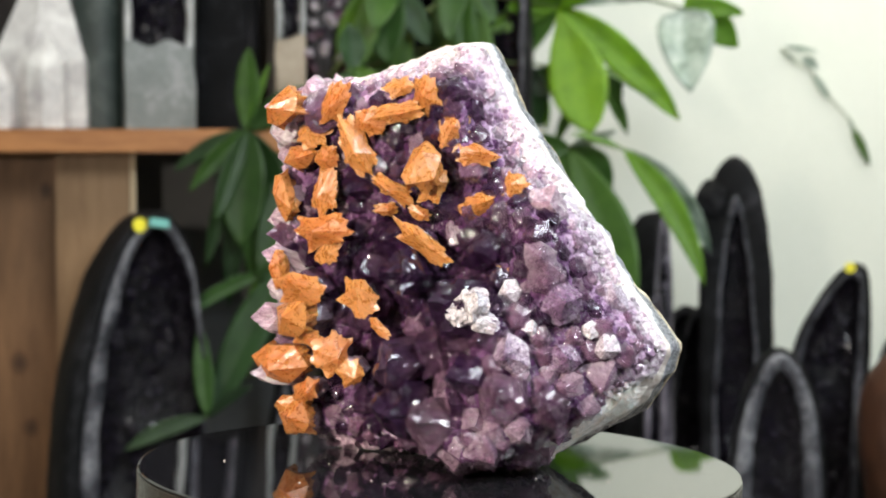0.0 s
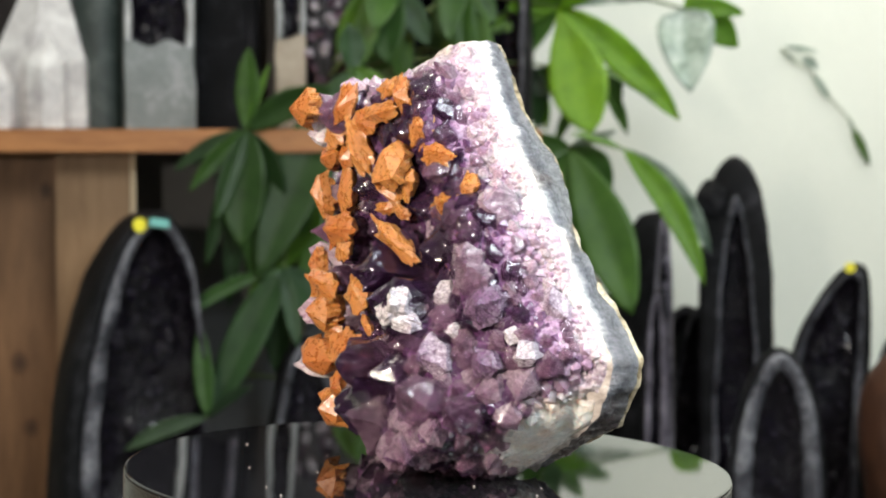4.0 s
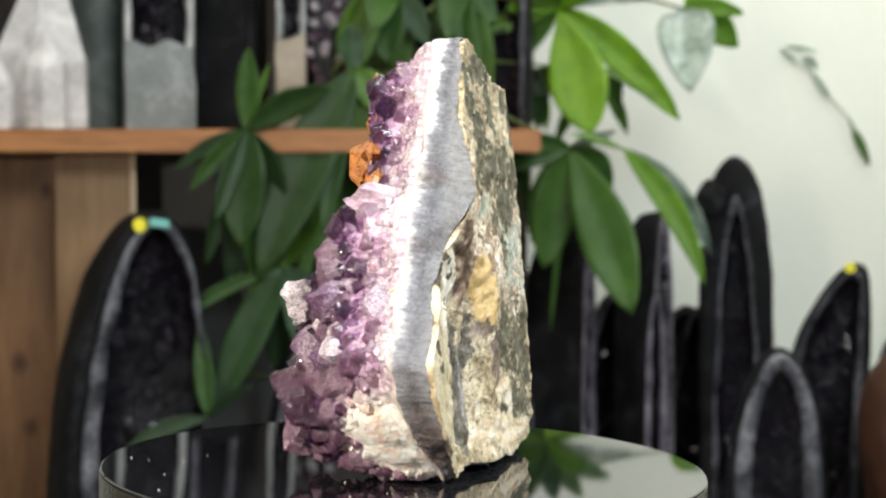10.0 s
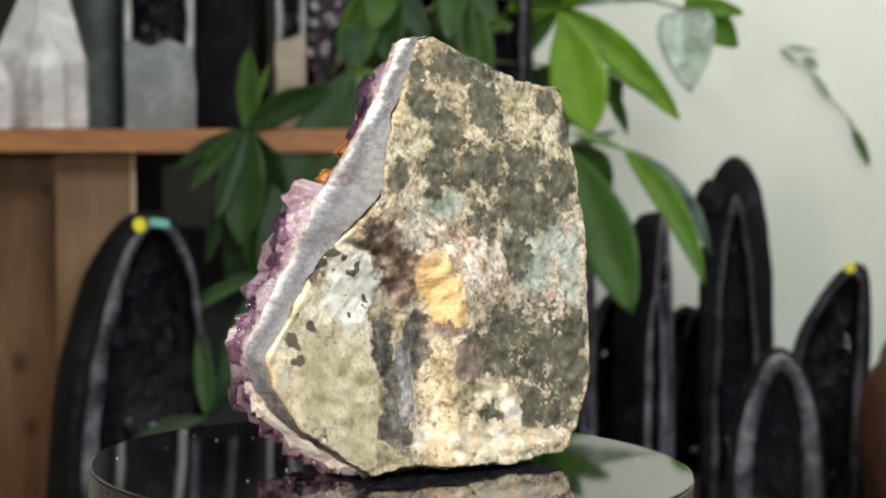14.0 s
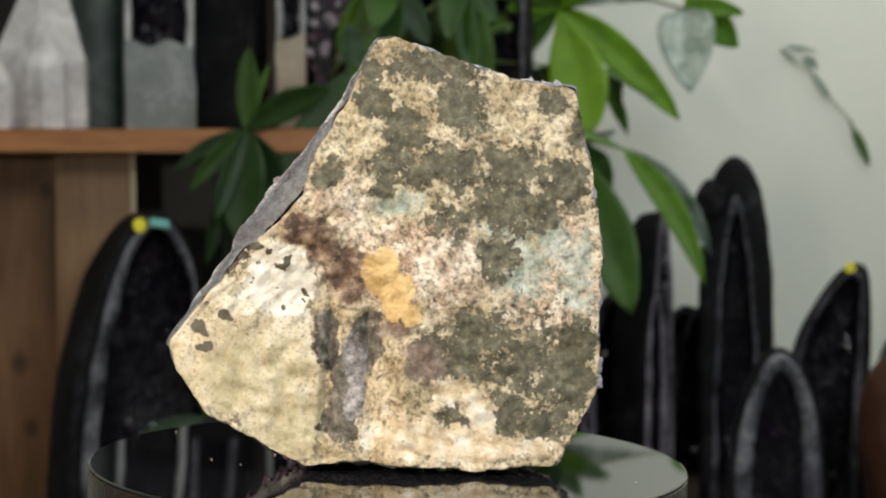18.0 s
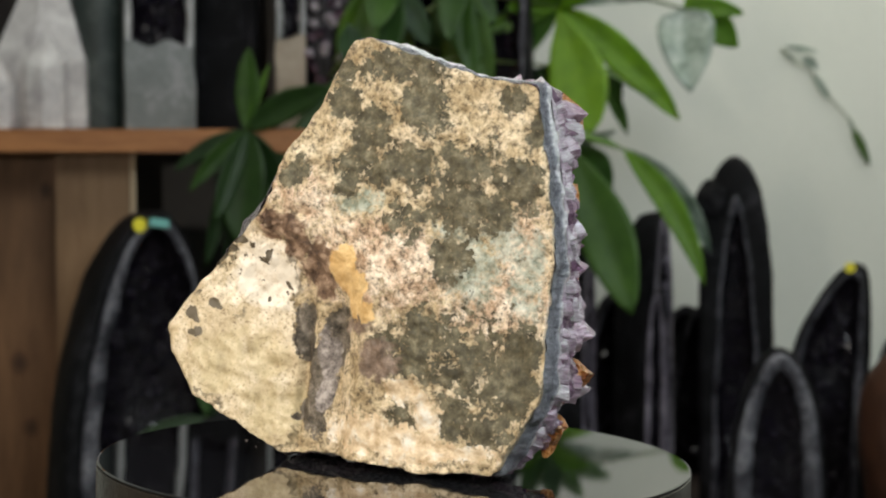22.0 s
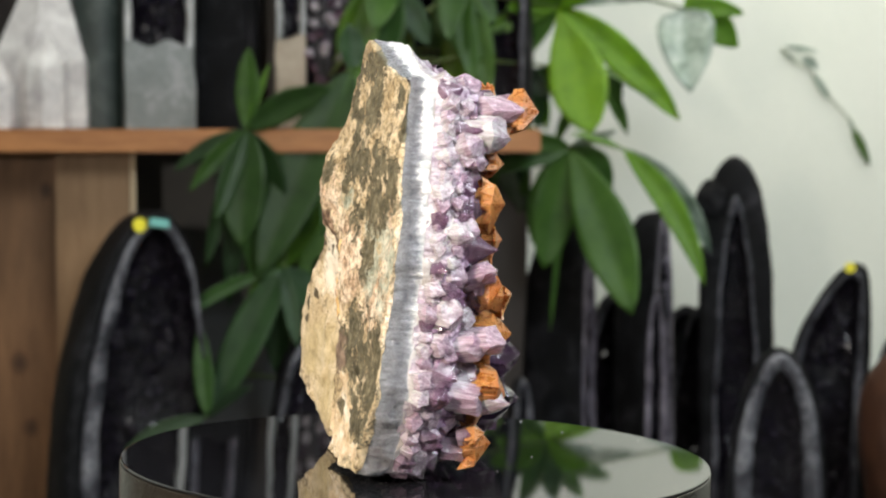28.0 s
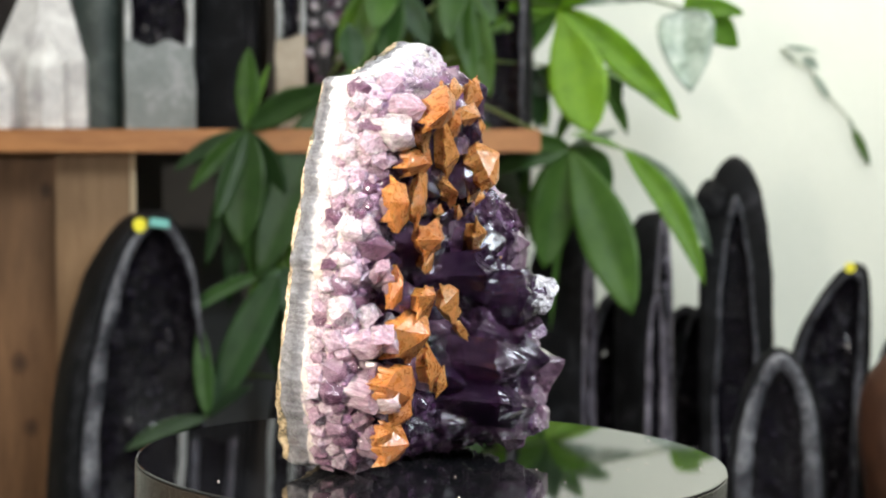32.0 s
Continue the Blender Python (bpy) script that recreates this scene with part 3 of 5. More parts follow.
RIM = [(-27, 213), (-16, 213), (14, 203), (42, 194), (73, 190), (82, 150), (88, 112), (87, 90), (87, 43), (79, 27), (67, 5), (25, 1.0),
       (-8, 3.5), (-36, 5), (-58, 2.5), (-87, 19), (-107, 31), (-119, 48), (-126, 63), (-106, 91), (-90, 118), (-79, 133), (-67, 151), (-44, 181)]
NR = 360


def outline(angle):
    """Reach of the stone's edge from its core, in the plane of its back."""
    d = Vector((math.cos(angle), math.sin(angle)))
    best = 0.0
    for (x0, z0), (x1, z1) in zip(RIM, RIM[1:] + RIM[:1]):
        a, b = Vector((x0, z0)) / 1000 - CORE, Vector((x1, z1)) / 1000 - CORE
        e = b - a
        den = d.x * e.y - d.y * e.x
        if abs(den) < 1e-9:
            continue
        r, u = (a.x * e.y - a.y * e.x) / den, (a.x * d.y - a.y * d.x) / den
        if r > 0 and -1e-6 <= u <= 1 + 1e-6:
            best = max(best, r)
    return best


REACH = [outline(2 * math.pi * k / NR) for k in range(NR)]
REACH = [0.25 * REACH[k - 1] + 0.5 * REACH[k] + 0.25 * REACH[(k + 1) % NR] for k in range(NR)]


def seat_y(x, z):
    """Depth of the rim of the back: the slab leans."""
    return -0.0448 + 0.07 * x + 0.10 * z


def fbm(x, y, z, scale):
    return noise.fractal(Vector((x, y, z)) * scale, 0.9, 2.1, 5)


def inset(k, amount):
    """The cut edge bevels in towards the front, most on the long cut side."""
    a = 2 * math.pi * k / NR
    side = max(0.0, math.cos(a - math.radians(160)))
    low = max(0.0, math.cos(a - math.radians(211))) ** 7
    top = max(0.0, math.cos(a - math.radians(98))) ** 3
    dip = 0.48 * math.exp(-((math.degrees(a) - 160) / 13) ** 2)
    return amount * (0.16 + 0.50 * side - dip + 0.30 * low + 0.45 * top)


def chipped(k):
    """Where the rind has broken back from the agate behind it."""
    a = 360 * k / NR
    return 0.0015 + 0.012 * math.exp(-((a - 152) / 20) ** 2) + 0.004 * math.exp(-((a - 118) / 16) ** 2) + 0.004 * math.exp(-((a - 180) / 20) ** 2)


def ring(k, scale, depth, cut, rough, chip=0.0):
    a = 2 * math.pi * k / NR
    r = REACH[k] - inset(k, cut) - chip * chipped(k)
    x, z = CORE.x + r * math.cos(a), CORE.y + r * math.sin(a)
    r += rough * fbm(x, depth, z, 90)
    x, z = CORE.x + scale * r * math.cos(a), CORE.y + scale * r * math.sin(a)
    return x, z


def layer(rings, closed=False):
    """A band of the stone from rings of (x, y, z) points, closed at its start if asked."""
    bm = bmesh.new()
    rows = [[bm.verts.new(p) for p in r] for r in rings]
    for a, b in zip(rows, rows[1:]):
        for k in range(NR):
            bm.faces.new((a[k], a[(k + 1) % NR], b[(k + 1) % NR], b[k]))
    if closed:
        c = bm.verts.new(sum((v.co for v in rows[0]), Vector()) / NR)
        for k in range(NR):
            bm.faces.new((rows[0][(k + 1) % NR], rows[0][k], c))
    bmesh.ops.recalc_face_normals(bm, faces=bm.faces)
    return bm


def band(y0, y1, cut0, cut1, rough, steps=7, chip=0.0):
    rings = []
    for i in range(steps + 1):
        t = i / steps
        row = []
        for k in range(NR):
            x, z = ring(k, 1.0, y0 + (y1 - y0) * t, cut0 + (cut1 - cut0) * t, rough, chip * (1 - t) ** 1.5)
            thick = 0.0035 * max(0.0, math.cos(2 * math.pi * k / NR - math.radians(188)))
            start = back_y(x, z) if y0 < 0.01 else seat_y(x, z) + thick
            end = seat_y(x, z) + thick
            row.append((x, start + (end - start) * t + 0.0026 * fbm(x, 3.1, z, 45) + y0 + (y1 - y0) * t, z))
        rings.append(row)
    return layer(rings)


def smooth_step(a, b, x):
    t = min(1.0, max(0.0, (x - a) / (b - a)))
    return t * t * (3 - 2 * t)


def back_y(x, z):
    """Depth of the back itself: swollen high on the long side, sunken at the lobe and its vein."""
    y = seat_y(x, z)
    y -= 0.0090 * math.exp(-((x + 0.060) / 0.026) ** 2 - ((z - 0.140) / 0.024) ** 2)
    y -= 0.0042 * math.exp(-((x + 0.004) / 0.040) ** 2 - ((z - 0.150) / 0.050) ** 2)
    y -= 0.0050 * math.exp(-((x + 0.002) / 0.024) ** 2 - ((z - 0.092) / 0.022) ** 2)
    sunk = smooth_step(-0.112, -0.050, x) * (1 - smooth_step(-0.027, -0.006, x)) * (1 - smooth_step(0.082, 0.116 - 0.35 * (x + 0.05), z))
    y += 0.0095 * sunk
    return y


def rind_mesh():
    rings = []
    steps = 84
    for i in range(1, steps + 1):
        s = (i / steps) ** 0.75
        row = []
        for k in range(NR):
            x, z = ring(k, s, 0.0, 0.0, 0.0016, 1.0)
            y = back_y(x, z) + (0.0022 if x > -0.050 or z > 0.115 else 0.0009) * fbm(x, 0.7, z, 30) + 0.0014 * fbm(x, 4.7, z, 140)
            # cracks down the sunken vein and along the top of the lobe
            crack = math.exp(-((x + 0.047 + 0.06 * (0.05 - z)) / 0.0028) ** 2) + 0.8 * math.exp(-((x + 0.027 - 0.05 * (0.05 - z)) / 0.0024) ** 2)
            y += 0.0045 * crack * (1 - smooth_step(0.072, 0.100, z)) * (1 - s ** 10)
            ledge = math.exp(-((z - 0.113 + 0.30 * (x + 0.07)) / 0.0030) ** 2) * (1 - smooth_step(-0.055, -0.040, x))
            y += 0.0030 * ledge * (1 - s ** 10)
            row.append((x, y, z))
        rings.append(row)
    for t in (0.5, 1.0):
        row = []
        for k in range(NR):
            x, z = ring(k, 1.0, 0.0, 0.0, 0.0016, 1.0)
            row.append((x, back_y(x, z) + 0.0016 * t + 0.0026 * fbm(x, 3.1, z, 45) * t, z))
        rings.append(row)
    return layer(rings, True)


BED_CUT = 0.018


def bed_y(x, z):
    """Front of the crystal bed, bulging low on one side."""
    bulge = 0.037 * math.exp(-((x + 0.050) / 0.036) ** 2) / (1 + math.exp((z - 0.086) / 0.006))
    bulge += 0.016 * math.exp(-((x + 0.086) / 0.026) ** 2 - ((z - 0.026) / 0.022) ** 2)
    bulge += 0.010 * math.exp(-((x + 0.036) / 0.030) ** 2 - ((z - 0.010) / 0.026) ** 2)
    bulge += 0.018 * math.exp(-((x + 0.072) / 0.030) ** 2) / (1 + math.exp((z - 0.136) / 0.004)) / (1 + math.exp((0.088 - z) / 0.006))
    bulge += 0.008 * math.exp(-((x - 0.03) / 0.05) ** 2 - ((z - 0.165) / 0.04) ** 2)
    bulge += 0.009 * math.exp(-((x + 0.030) / 0.030) ** 2 - ((z - 0.172) / 0.030) ** 2)
    return 0.5 * (seat_y(x, z) + 0.034) + 0.005 + bulge


N_RING, N_TURN = 96, 480


def bed_profile(k):
    """Points from the cut edge over the shoulder to the core, evenly spaced, with their way from the edge."""
    a = 2 * math.pi * k / N_TURN
    f = k * NR / N_TURN
    k0 = int(f) % NR
    reach = REACH[k0] * (1 - f % 1) + REACH[(k0 + 1) % NR] * (f % 1) - inset(k0, 0.004)
    cut = max(inset(k0, BED_CUT) - inset(k0, 0.004), 0.0005)
    under = max(0.0, math.cos(a - math.radians(238))) ** 5
    pts = []
    for i in range(150):
        s = 1.0 - (i / 149) ** 1.6 * 0.997
        x, z = CORE.x + s * reach * math.cos(a), CORE.y + s * reach * math.sin(a)
        e = (1 - s) * reach
        y0 = seat_y(x, z) + 0.0175 + 0.0035 * max(0.0, math.cos(a - math.radians(188)))
        low = y0 + 0.010 * min(1.0, e / cut)
        t = min(1.0, max(0.0, (e - cut * (1 - 0.6 * under)) / (0.012 - 0.004 * under)))
        top = max(bed_y(x, z), low)
        y = low + (top - low) * math.sin(t * math.pi / 2) ** 0.8
        rise = min(1.0, max(0.0, (y - y0) / 0.045))
        out = 0.006 * under * math.sin(math.pi * rise ** 0.8)
        pts.append((x + out * math.cos(a), y, max(0.0014, z + out * math.sin(a))))
    pts = np.array(pts)
    way = np.concatenate([[0], np.cumsum(np.linalg.norm(np.diff(pts, axis=0), axis=1))])
    even = way[-1] * np.linspace(0, 1, N_RING) ** 1.05
    return np.stack([np.interp(even, way, pts[:, j]) for j in range(3)], axis=1), even


_cols = [bed_profile(k) for k in range(N_TURN)]
BED_P = np.stack([c[0] for c in _cols])
BED_WAY = np.stack([c[1] for c in _cols])
_du = np.roll(BED_P, -1, axis=0) - np.roll(BED_P, 1, axis=0)
_dv = np.gradient(BED_P, axis=1)
BED_N = np.cross(_du, _dv)
BED_N /= np.maximum(np.linalg.norm(BED_N, axis=2, keepdims=True), 1e-12)
_core = np.array((CORE.x, 0, CORE.y))
_away = (BED_P - _core) * 3 + np.array((0, 1.0, 0))
BED_N *= np.sign((BED_N * _away).sum(axis=2, keepdims=True) + 1e-9)
BED_AREA = np.linalg.norm(_du, axis=2) * np.linalg.norm(_dv, axis=2)
# milky quartz low at the corner of the long side
BED_CREAM = np.clip(1.5 - np.hypot((BED_P[:, :, 0] + 0.100) / 0.032, (BED_P[:, :, 2] - 0.014) / 0.028), 0, 1) * np.clip(1.6 - BED_WAY / 0.029, 0, 1)
_turn = np.linspace(0, 2 * math.pi, N_TURN, endpoint=False)[:, None]
BED_ZONE = np.clip((BED_WAY - 0.004) / (0.035 + 0.004 * np.maximum(0, np.cos(_turn - math.radians(155)))), 0, 1) * (1 - 0.9 * BED_CREAM)


def bed_mesh():
    verts = []
    for k in range(N_TURN):
        for i in range(N_RING):
            p, n = BED_P[k, i], BED_N[k, i]
            h = min(1.0, BED_WAY[k, i] / 0.004) * (1 - 0.5 * BED_CREAM[k, i]) * (0.0024 * fbm(p[0], p[1], p[2], 80) + 0.0008 * fbm(p[0], p[1], p[2], 320))
            q = p + n * h
            verts.append((q[0], q[1], max(0.0012, q[2])))
    faces = []
    for k in range(N_TURN):
        k1 = (k + 1) % N_TURN
        for i in range(N_RING - 1):
            faces.append((k * N_RING + i, k1 * N_RING + i, k1 * N_RING + i + 1, k * N_RING + i + 1))
    faces.append(tuple(k * N_RING + N_RING - 1 for k in range(N_TURN)))
    base = len(verts)
    for k in range(N_TURN):
        x, y, z = verts[k * N_RING]
        verts.append((x, y - 0.004, z))
    for k in range(N_TURN):
        k1 = (k + 1) % N_TURN
        faces.append((k * N_RING, base + k, base + k1, k1 * N_RING))
    me = bpy.data.meshes.new("crystal_bed")
    me.from_pydata(verts, [], faces)
    for name, field in (("zone", BED_ZONE), ("cream", BED_CREAM)):
        me.attributes.new(name, "FLOAT", "POINT").data.foreach_set("value", list(field.ravel()) + [0.0] * N_TURN)
    me.materials.append(BED)
    me.polygons.foreach_set("use_smooth", [True] * len(me.polygons))
    return me


def point_shape(rng, prism):
    """Corners of a six-sided crystal of unit length with a lopsided point."""
    low = [Vector((math.cos(a), math.sin(a), 0)) * rng.uniform(0.80, 1.10) for a in (math.radians(60 * k + rng.uniform(-12, 12)) for k in range(6))]
    apex = Vector((rng.uniform(-0.28, 0.28), rng.uniform(-0.28, 0.28), 1.0))
    tip = rng.uniform(0.01, 0.10)
    a = [(v.x * 0.92, v.y * 0.92, -0.6) for v in low]
    b = [(v.x, v.y, prism + (0.14 if k % 2 else -0.12) * rng.uniform(0.2, 1.2)) for k, v in enumerate(low)]
    c = [(apex.x + v.x * tip, apex.y + v.y * tip, 1.0 + rng.uniform(-0.05, 0.0)) for v in low]
    faces = [(k + 6 * j, (k + 1) % 6 + 6 * j, (k + 1) % 6 + 6 * j + 6, k + 6 * j + 6) for j in range(2) for k in range(6)]
    return a + b + c, faces + [tuple(range(12, 18))]


def crystal_mesh(name, mat, seed, prism, teeth=0.0):
    """A six-sided crystal of unit length with worn edges."""
    rng = random.Random(seed)
    bm = bmesh.new()
    corners, faces = point_shape(rng, prism)
    vs = [bm.verts.new(c) for c in corners]
    for f in faces:
        bm.faces.new([vs[i] for i in f])
    bm.faces.new([vs[i] for i in range(5, -1, -1)])
    if teeth:
        bmesh.ops.triangulate(bm, faces=bm.faces)
        bmesh.ops.subdivide_edges(bm, edges=bm.edges[:], cuts=4, use_grid_fill=True)
        for v in bm.verts:
            n = 2.2 * noise.noise_vector(v.co * 2.0 + Vector((seed, 0, 0))) + 0.8 * noise.noise_vector(v.co * 11.0 + Vector((0, seed, 0)))
            v.co += teeth * n
    else:
        bmesh.ops.bevel(bm, geom=bm.edges[:], offset=0.012, segments=1, affect="EDGES")
    bmesh.ops.recalc_face_normals(bm, faces=bm.faces)
    return mesh_of(bm, name, mat)


def hood_mesh(name, mat, seed, tall=False):
    """An orange crust over the tip of a crystal: a thin low six-sided hood with a saw-toothed hem."""
    rng = random.Random(seed)
    corners = [(math.radians(60 * k + rng.uniform(-17, 17)), rng.uniform(0.74, 1.08)) for k in range(6)]
    pts = [Vector((r * math.cos(a), r * math.sin(a))) for a, r in corners]
    ax, tall_, n = Vector((rng.uniform(-0.45, 0.45), rng.uniform(-0.35, 0.35))), rng.uniform(0.34, 0.62), 10
    hem = [p.lerp(q, j / n) for p, q in zip(pts, pts[1:] + pts[:1]) for j in range(n)]
    count = len(hem)
    teeth = [1 + (rng.uniform(0.0, 0.10) if j % 2 == 0 and rng.random() < 0.7 else -rng.uniform(0.0, 0.03)) + 0.50 * noise.noise(Vector((j * 0.21, seed, 0))) for j in range(count)]
    bm = bmesh.new()
    rows = []
    skirt = 0.45 if tall else 0.0
    for t, toothed, drop, inward in ((0.05, 0, 0, 1), (0.30, 0, 0, 1), (0.55, 0, 0, 1), (0.78, 0, 0, 1), (0.94, 0 if tall else 0.25, 0, 1), (1.0, 0 if tall else 1, 0, 1), (1.0, 1, 0.07 + skirt, 0.97), (0.92, 0, 0.12 + skirt, 0.9), (0.80, 0, 0.55 + skirt, 0.85)):
        row = []
        for j, h in enumerate(hem):
            p = (ax + (h - ax) * t) * inward * (1 + (teeth[j] - 1) * toothed)
            z = tall_ * (1 - t) * (1.5 if tall else 1.0) - drop - (0.8 * (teeth[j] - 1) * toothed if tall else 0.0)
            w = Vector((p.x, p.y, z)) * 3.0 + Vector((seed, 0, 0))
            row.append(bm.verts.new(Vector((p.x, p.y, z)) + 0.030 * noise.noise_vector(w) + 0.008 * noise.noise_vector(w * 4.5)))
        rows.append(row)
    for a, b in zip(rows, rows[1:]):
        for j in range(count):
            bm.faces.new((a[j], b[j], b[(j + 1) % count], a[(j + 1) % count]))
    bm.faces.new(rows[0])
    bm.faces.new(rows[-1][::-1])
    bmesh.ops.recalc_face_normals(bm, faces=bm.faces)
    return mesh_of(bm, name, mat)


cluster = thing("amethyst_cluster", LEVEL @ pose(0, 0, 0, 0, 0, SPIN[0][1]), "standing amethyst cluster with orange-coated crystals on a weathered green rind", "crystal cluster")
part("rind", rind_mesh(), RIND, cluster, "weathered cream and olive outer rind", True)
part("agate_band", band(0.0016, 0.014, 0.0, 0.002, 0.0022, 12, 0.92), AGATE, cluster, "blue grey translucent agate band", True)
part("quartz_band", band(0.014, 0.026, 0.002, BED_CUT, 0.0022), QUARTZ, cluster, "milky white quartz band", True)
part("crystal_bed", bed_mesh(), None, cluster, "interlocking purple and white crystal bed")

violet = [crystal_mesh("crystal", AMETHYST, 10 + i, 0.10 + 0.06 * i, 0.032) for i in range(8)]
pale = [crystal_mesh("crystal", PALE_AMETHYST, 30 + i, 0.10 + 0.06 * i, 0.036) for i in range(8)]
rose = [crystal_mesh("crystal", ROSE_AMETHYST, 110 + i, 0.42 + 0.06 * i, 0.050) for i in range(6)]
ice = [crystal_mesh("crystal", ICE_QUARTZ, 70 + i, 0.48 + 0.05 * i, 0.045) for i in range(3)]
sugar = [crystal_mesh("crystal", SUGAR, 130 + i, 0.30 + 0.06 * i, 0.050) for i in range(4)]
lump = [crystal_mesh("crystal", MID_AMETHYST, 150 + i, 0.35 + 0.06 * i, 0.050) for i in range(4)]
orange = [hood_mesh("crystal", ORANGE, 50 + i) for i in range(12)]
orange_tips = [hood_mesh("crystal", ORANGE, 80 + i, True) for i in range(6)]
rng = random.Random(7)


def nearest(x, z):
    """Place on the face of the bed that lies at x, z."""
    d = np.hypot(BED_P[:, :, 0] - x, BED_P[:, :, 2] - z) + 0.05 * (BED_N[:, :, 1] < 0.3)
    k, i = np.unravel_index(np.argmin(d), d.shape)
    return Vector(BED_P[k, i]), Vector(BED_N[k, i])


def stand(p, n, r, length, lean, sink=0.0, up=0.35):
    """Pose of a crystal on the bed, along the face's normal and leaning a little at random."""
    d = (n + Vector((0, up, 0)) + Vector((rng.uniform(-lean, lean), rng.uniform(-lean, lean), rng.uniform(-lean, lean)))).normalized()
    return Matrix.Translation(p - d * sink) @ d.to_track_quat("Z", "Y").to_matrix().to_4x4() @ pose(0, 0, 0, 0, 0, rng.uniform(0, 180)) @ Matrix.Diagonal((r, r * rng.uniform(0.8, 1.15), length, 1))


def clears(m):
    return min((m @ Vector(c)).z for c in ((0, 0, 1), (1, 0, 0.2), (-1, 0, 0.2), (0, 1, 0.2), (0, -1, 0.2))) > 0.0008


taken = []


def coated(x, z, y, long_, wide, angle, out=0.0, side=0.0):
    """A crystal whose tip is coated with orange iron, in millimetres; angle: of its long way, seen from the front."""
    tip = Vector((side + rng.uniform(-0.22, 0.22) - 0.15, 1.0, rng.uniform(-0.22, 0.22) + out)).normalized()
    a = math.radians(angle)
    way = Vector((-0.88, -0.476, 0)) * math.cos(a) + Vector((0, 0, 1)) * math.sin(a)
    way = (way - tip * way.dot(tip)).normalized()
    turn = Matrix((way, tip.cross(way), tip)).transposed().to_4x4()
    at = Vector((x, y, z)) / 1000
    size = Matrix.Diagonal((long_ / 1560, wide / 1500, (long_ + wide) / 3400, 1))
    part("crystal", rng.choice(orange_tips if side > 0.25 or out > 0.5 else orange), None, cluster, "orange iron-coated crystal tip", m=Matrix.Translation(at - tip * 0.0015) @ turn @ size)
    r = 0.43 * min(long_, wide * 1.3) / 1000
    root = at - tip * r * 1.5
    m = Matrix.Translation(root) @ turn @ Matrix.Diagonal((r * long_ / max(wide, 0.7 * long_) * 0.95, r, r * 1.3, 1))
    if clears(m):
        part("crystal", rng.choice(violet if z > 60 and x < 60 else pale), None, cluster, m=m)
    taken.append((Vector(nearest(x / 1000, z / 1000)[0]), 0.8 * r))


def large(x, z, r, meshes, label, tall_=1.5, lift=0.0, up=0.35):
    p, n = nearest(x / 1000, z / 1000)
    m = stand(p + n * lift / 1000, n, r / 1000, r / 1000 * tall_, 0.25, 0.002, up)
    if clears(m):
        part("crystal", rng.choice(meshes), None, cluster, label, m=m)
        taken.append((p, 0.85 * r / 1000))


coated(62, 177, 38, 20, 13, 25, 0.2, 0.5)
coated(38, 179, 27, 21, 11, 60)
coated(-11, 183, 22, 19, 12, 85)
coated(5, 188, 20, 16, 8, 0, 0.4)
coated(26, 159, 25, 28, 13, -60)
coated(3, 175, 26, 25, 9, 10)
coated(17, 170, 26, 15, 13, 30)
coated(-13, 151, 30, 21, 18, 80, 0.55)
coated(-24, 168, 19, 17, 14, 60)
coated(-35, 156, 17, 20, 11, 0)
coated(-16, 140, 22, 20, 11, 45)
coated(9, 138, 18, 25, 9, -25)
coated(51, 163, 25, 13, 14, 90)
coated(60, 151, 24, 17, 11, 20, 0.0, 0.3)
coated(45, 152, 22, 13, 11, 0)
coated(72, 131, 22, 23, 10, -70, 0.0, 0.5)
coated(46, 135, 21, 25, 12, 70)
coated(44, 116, 26, 27, 14, 5)
coated(42, 105, 24, 15, 12, 70)
coated(-14, 111, 24, 29, 10, -40)
coated(-37, 131, 12, 24, 10, 25)
coated(-53, 141, 9, 13, 13, 60)
coated(-59, 102, 17, 17, 8, 15)
coated(74, 93, 22, 17, 7, 85, 0.0, 0.6)
coated(53, 86, 29, 23, 15, -10)
coated(62, 69, 25, 24, 19, 40, 0.0, 0.3)
coated(54, 61, 21, 14, 9, -20)
coated(20, 83, 27, 20, 16, -45)
coated(9, 69, 28, 14, 5, -30)
coated(68, 47, 24, 28, 19, 0, 0.0, 0.3)
coated(37, 54, 24, 23, 19, 30)
coated(26, 45, 25, 14, 11, 0)
coated(56, 33, 19, 20, 10, 30, 0.0, 0.2)
coated(70, 25, 17, 12, 8, 0, 0.0, 0.4)
coated(63, 17, 18, 18, 17, 60, 0.0, 0.3)
coated(13, 127, 16, 11, 6, 10)
coated(-7, 126, 18, 12, 6, -10)

# sugary white crystals
large(-60, 90, 8.0, ice[:1], "sugary white crystal", 1.2)
large(-104, 66, 7.0, ice[1:2], "sugary white crystal", 1.6)
large(-96, 74, 5.0, ice[2:], "sugary white crystal", 1.4)
large(-72, 74, 5.0, ice[1:2], "sugary white crystal", 1.4)
# the largest crystals, on the swelling low down
large(-29, 24, 15.5, lump[:1], "large rounded pale violet crystal", 1.5)
large(-66, 40, 13.5, lump[1:2], "large rounded pink violet crystal", 1.5)
large(-84, 36, 10.0, lump[2:3], "rounded pink violet crystal", 1.4)
large(-47, 50, 12.5, violet[2:4], "large dark violet crystal", 1.4)
large(-24, 61, 15.0, violet[4:6], "large smoky violet crystal", 1.25)
large(-30, 84, 12.0, violet[6:], "large dark violet crystal", 1.5)
large(-6, 44, 13.0, violet[1:3], "large dark violet crystal", 1.5)
large(-8, 20, 10.0, violet, "dark violet crystal", 1.4)
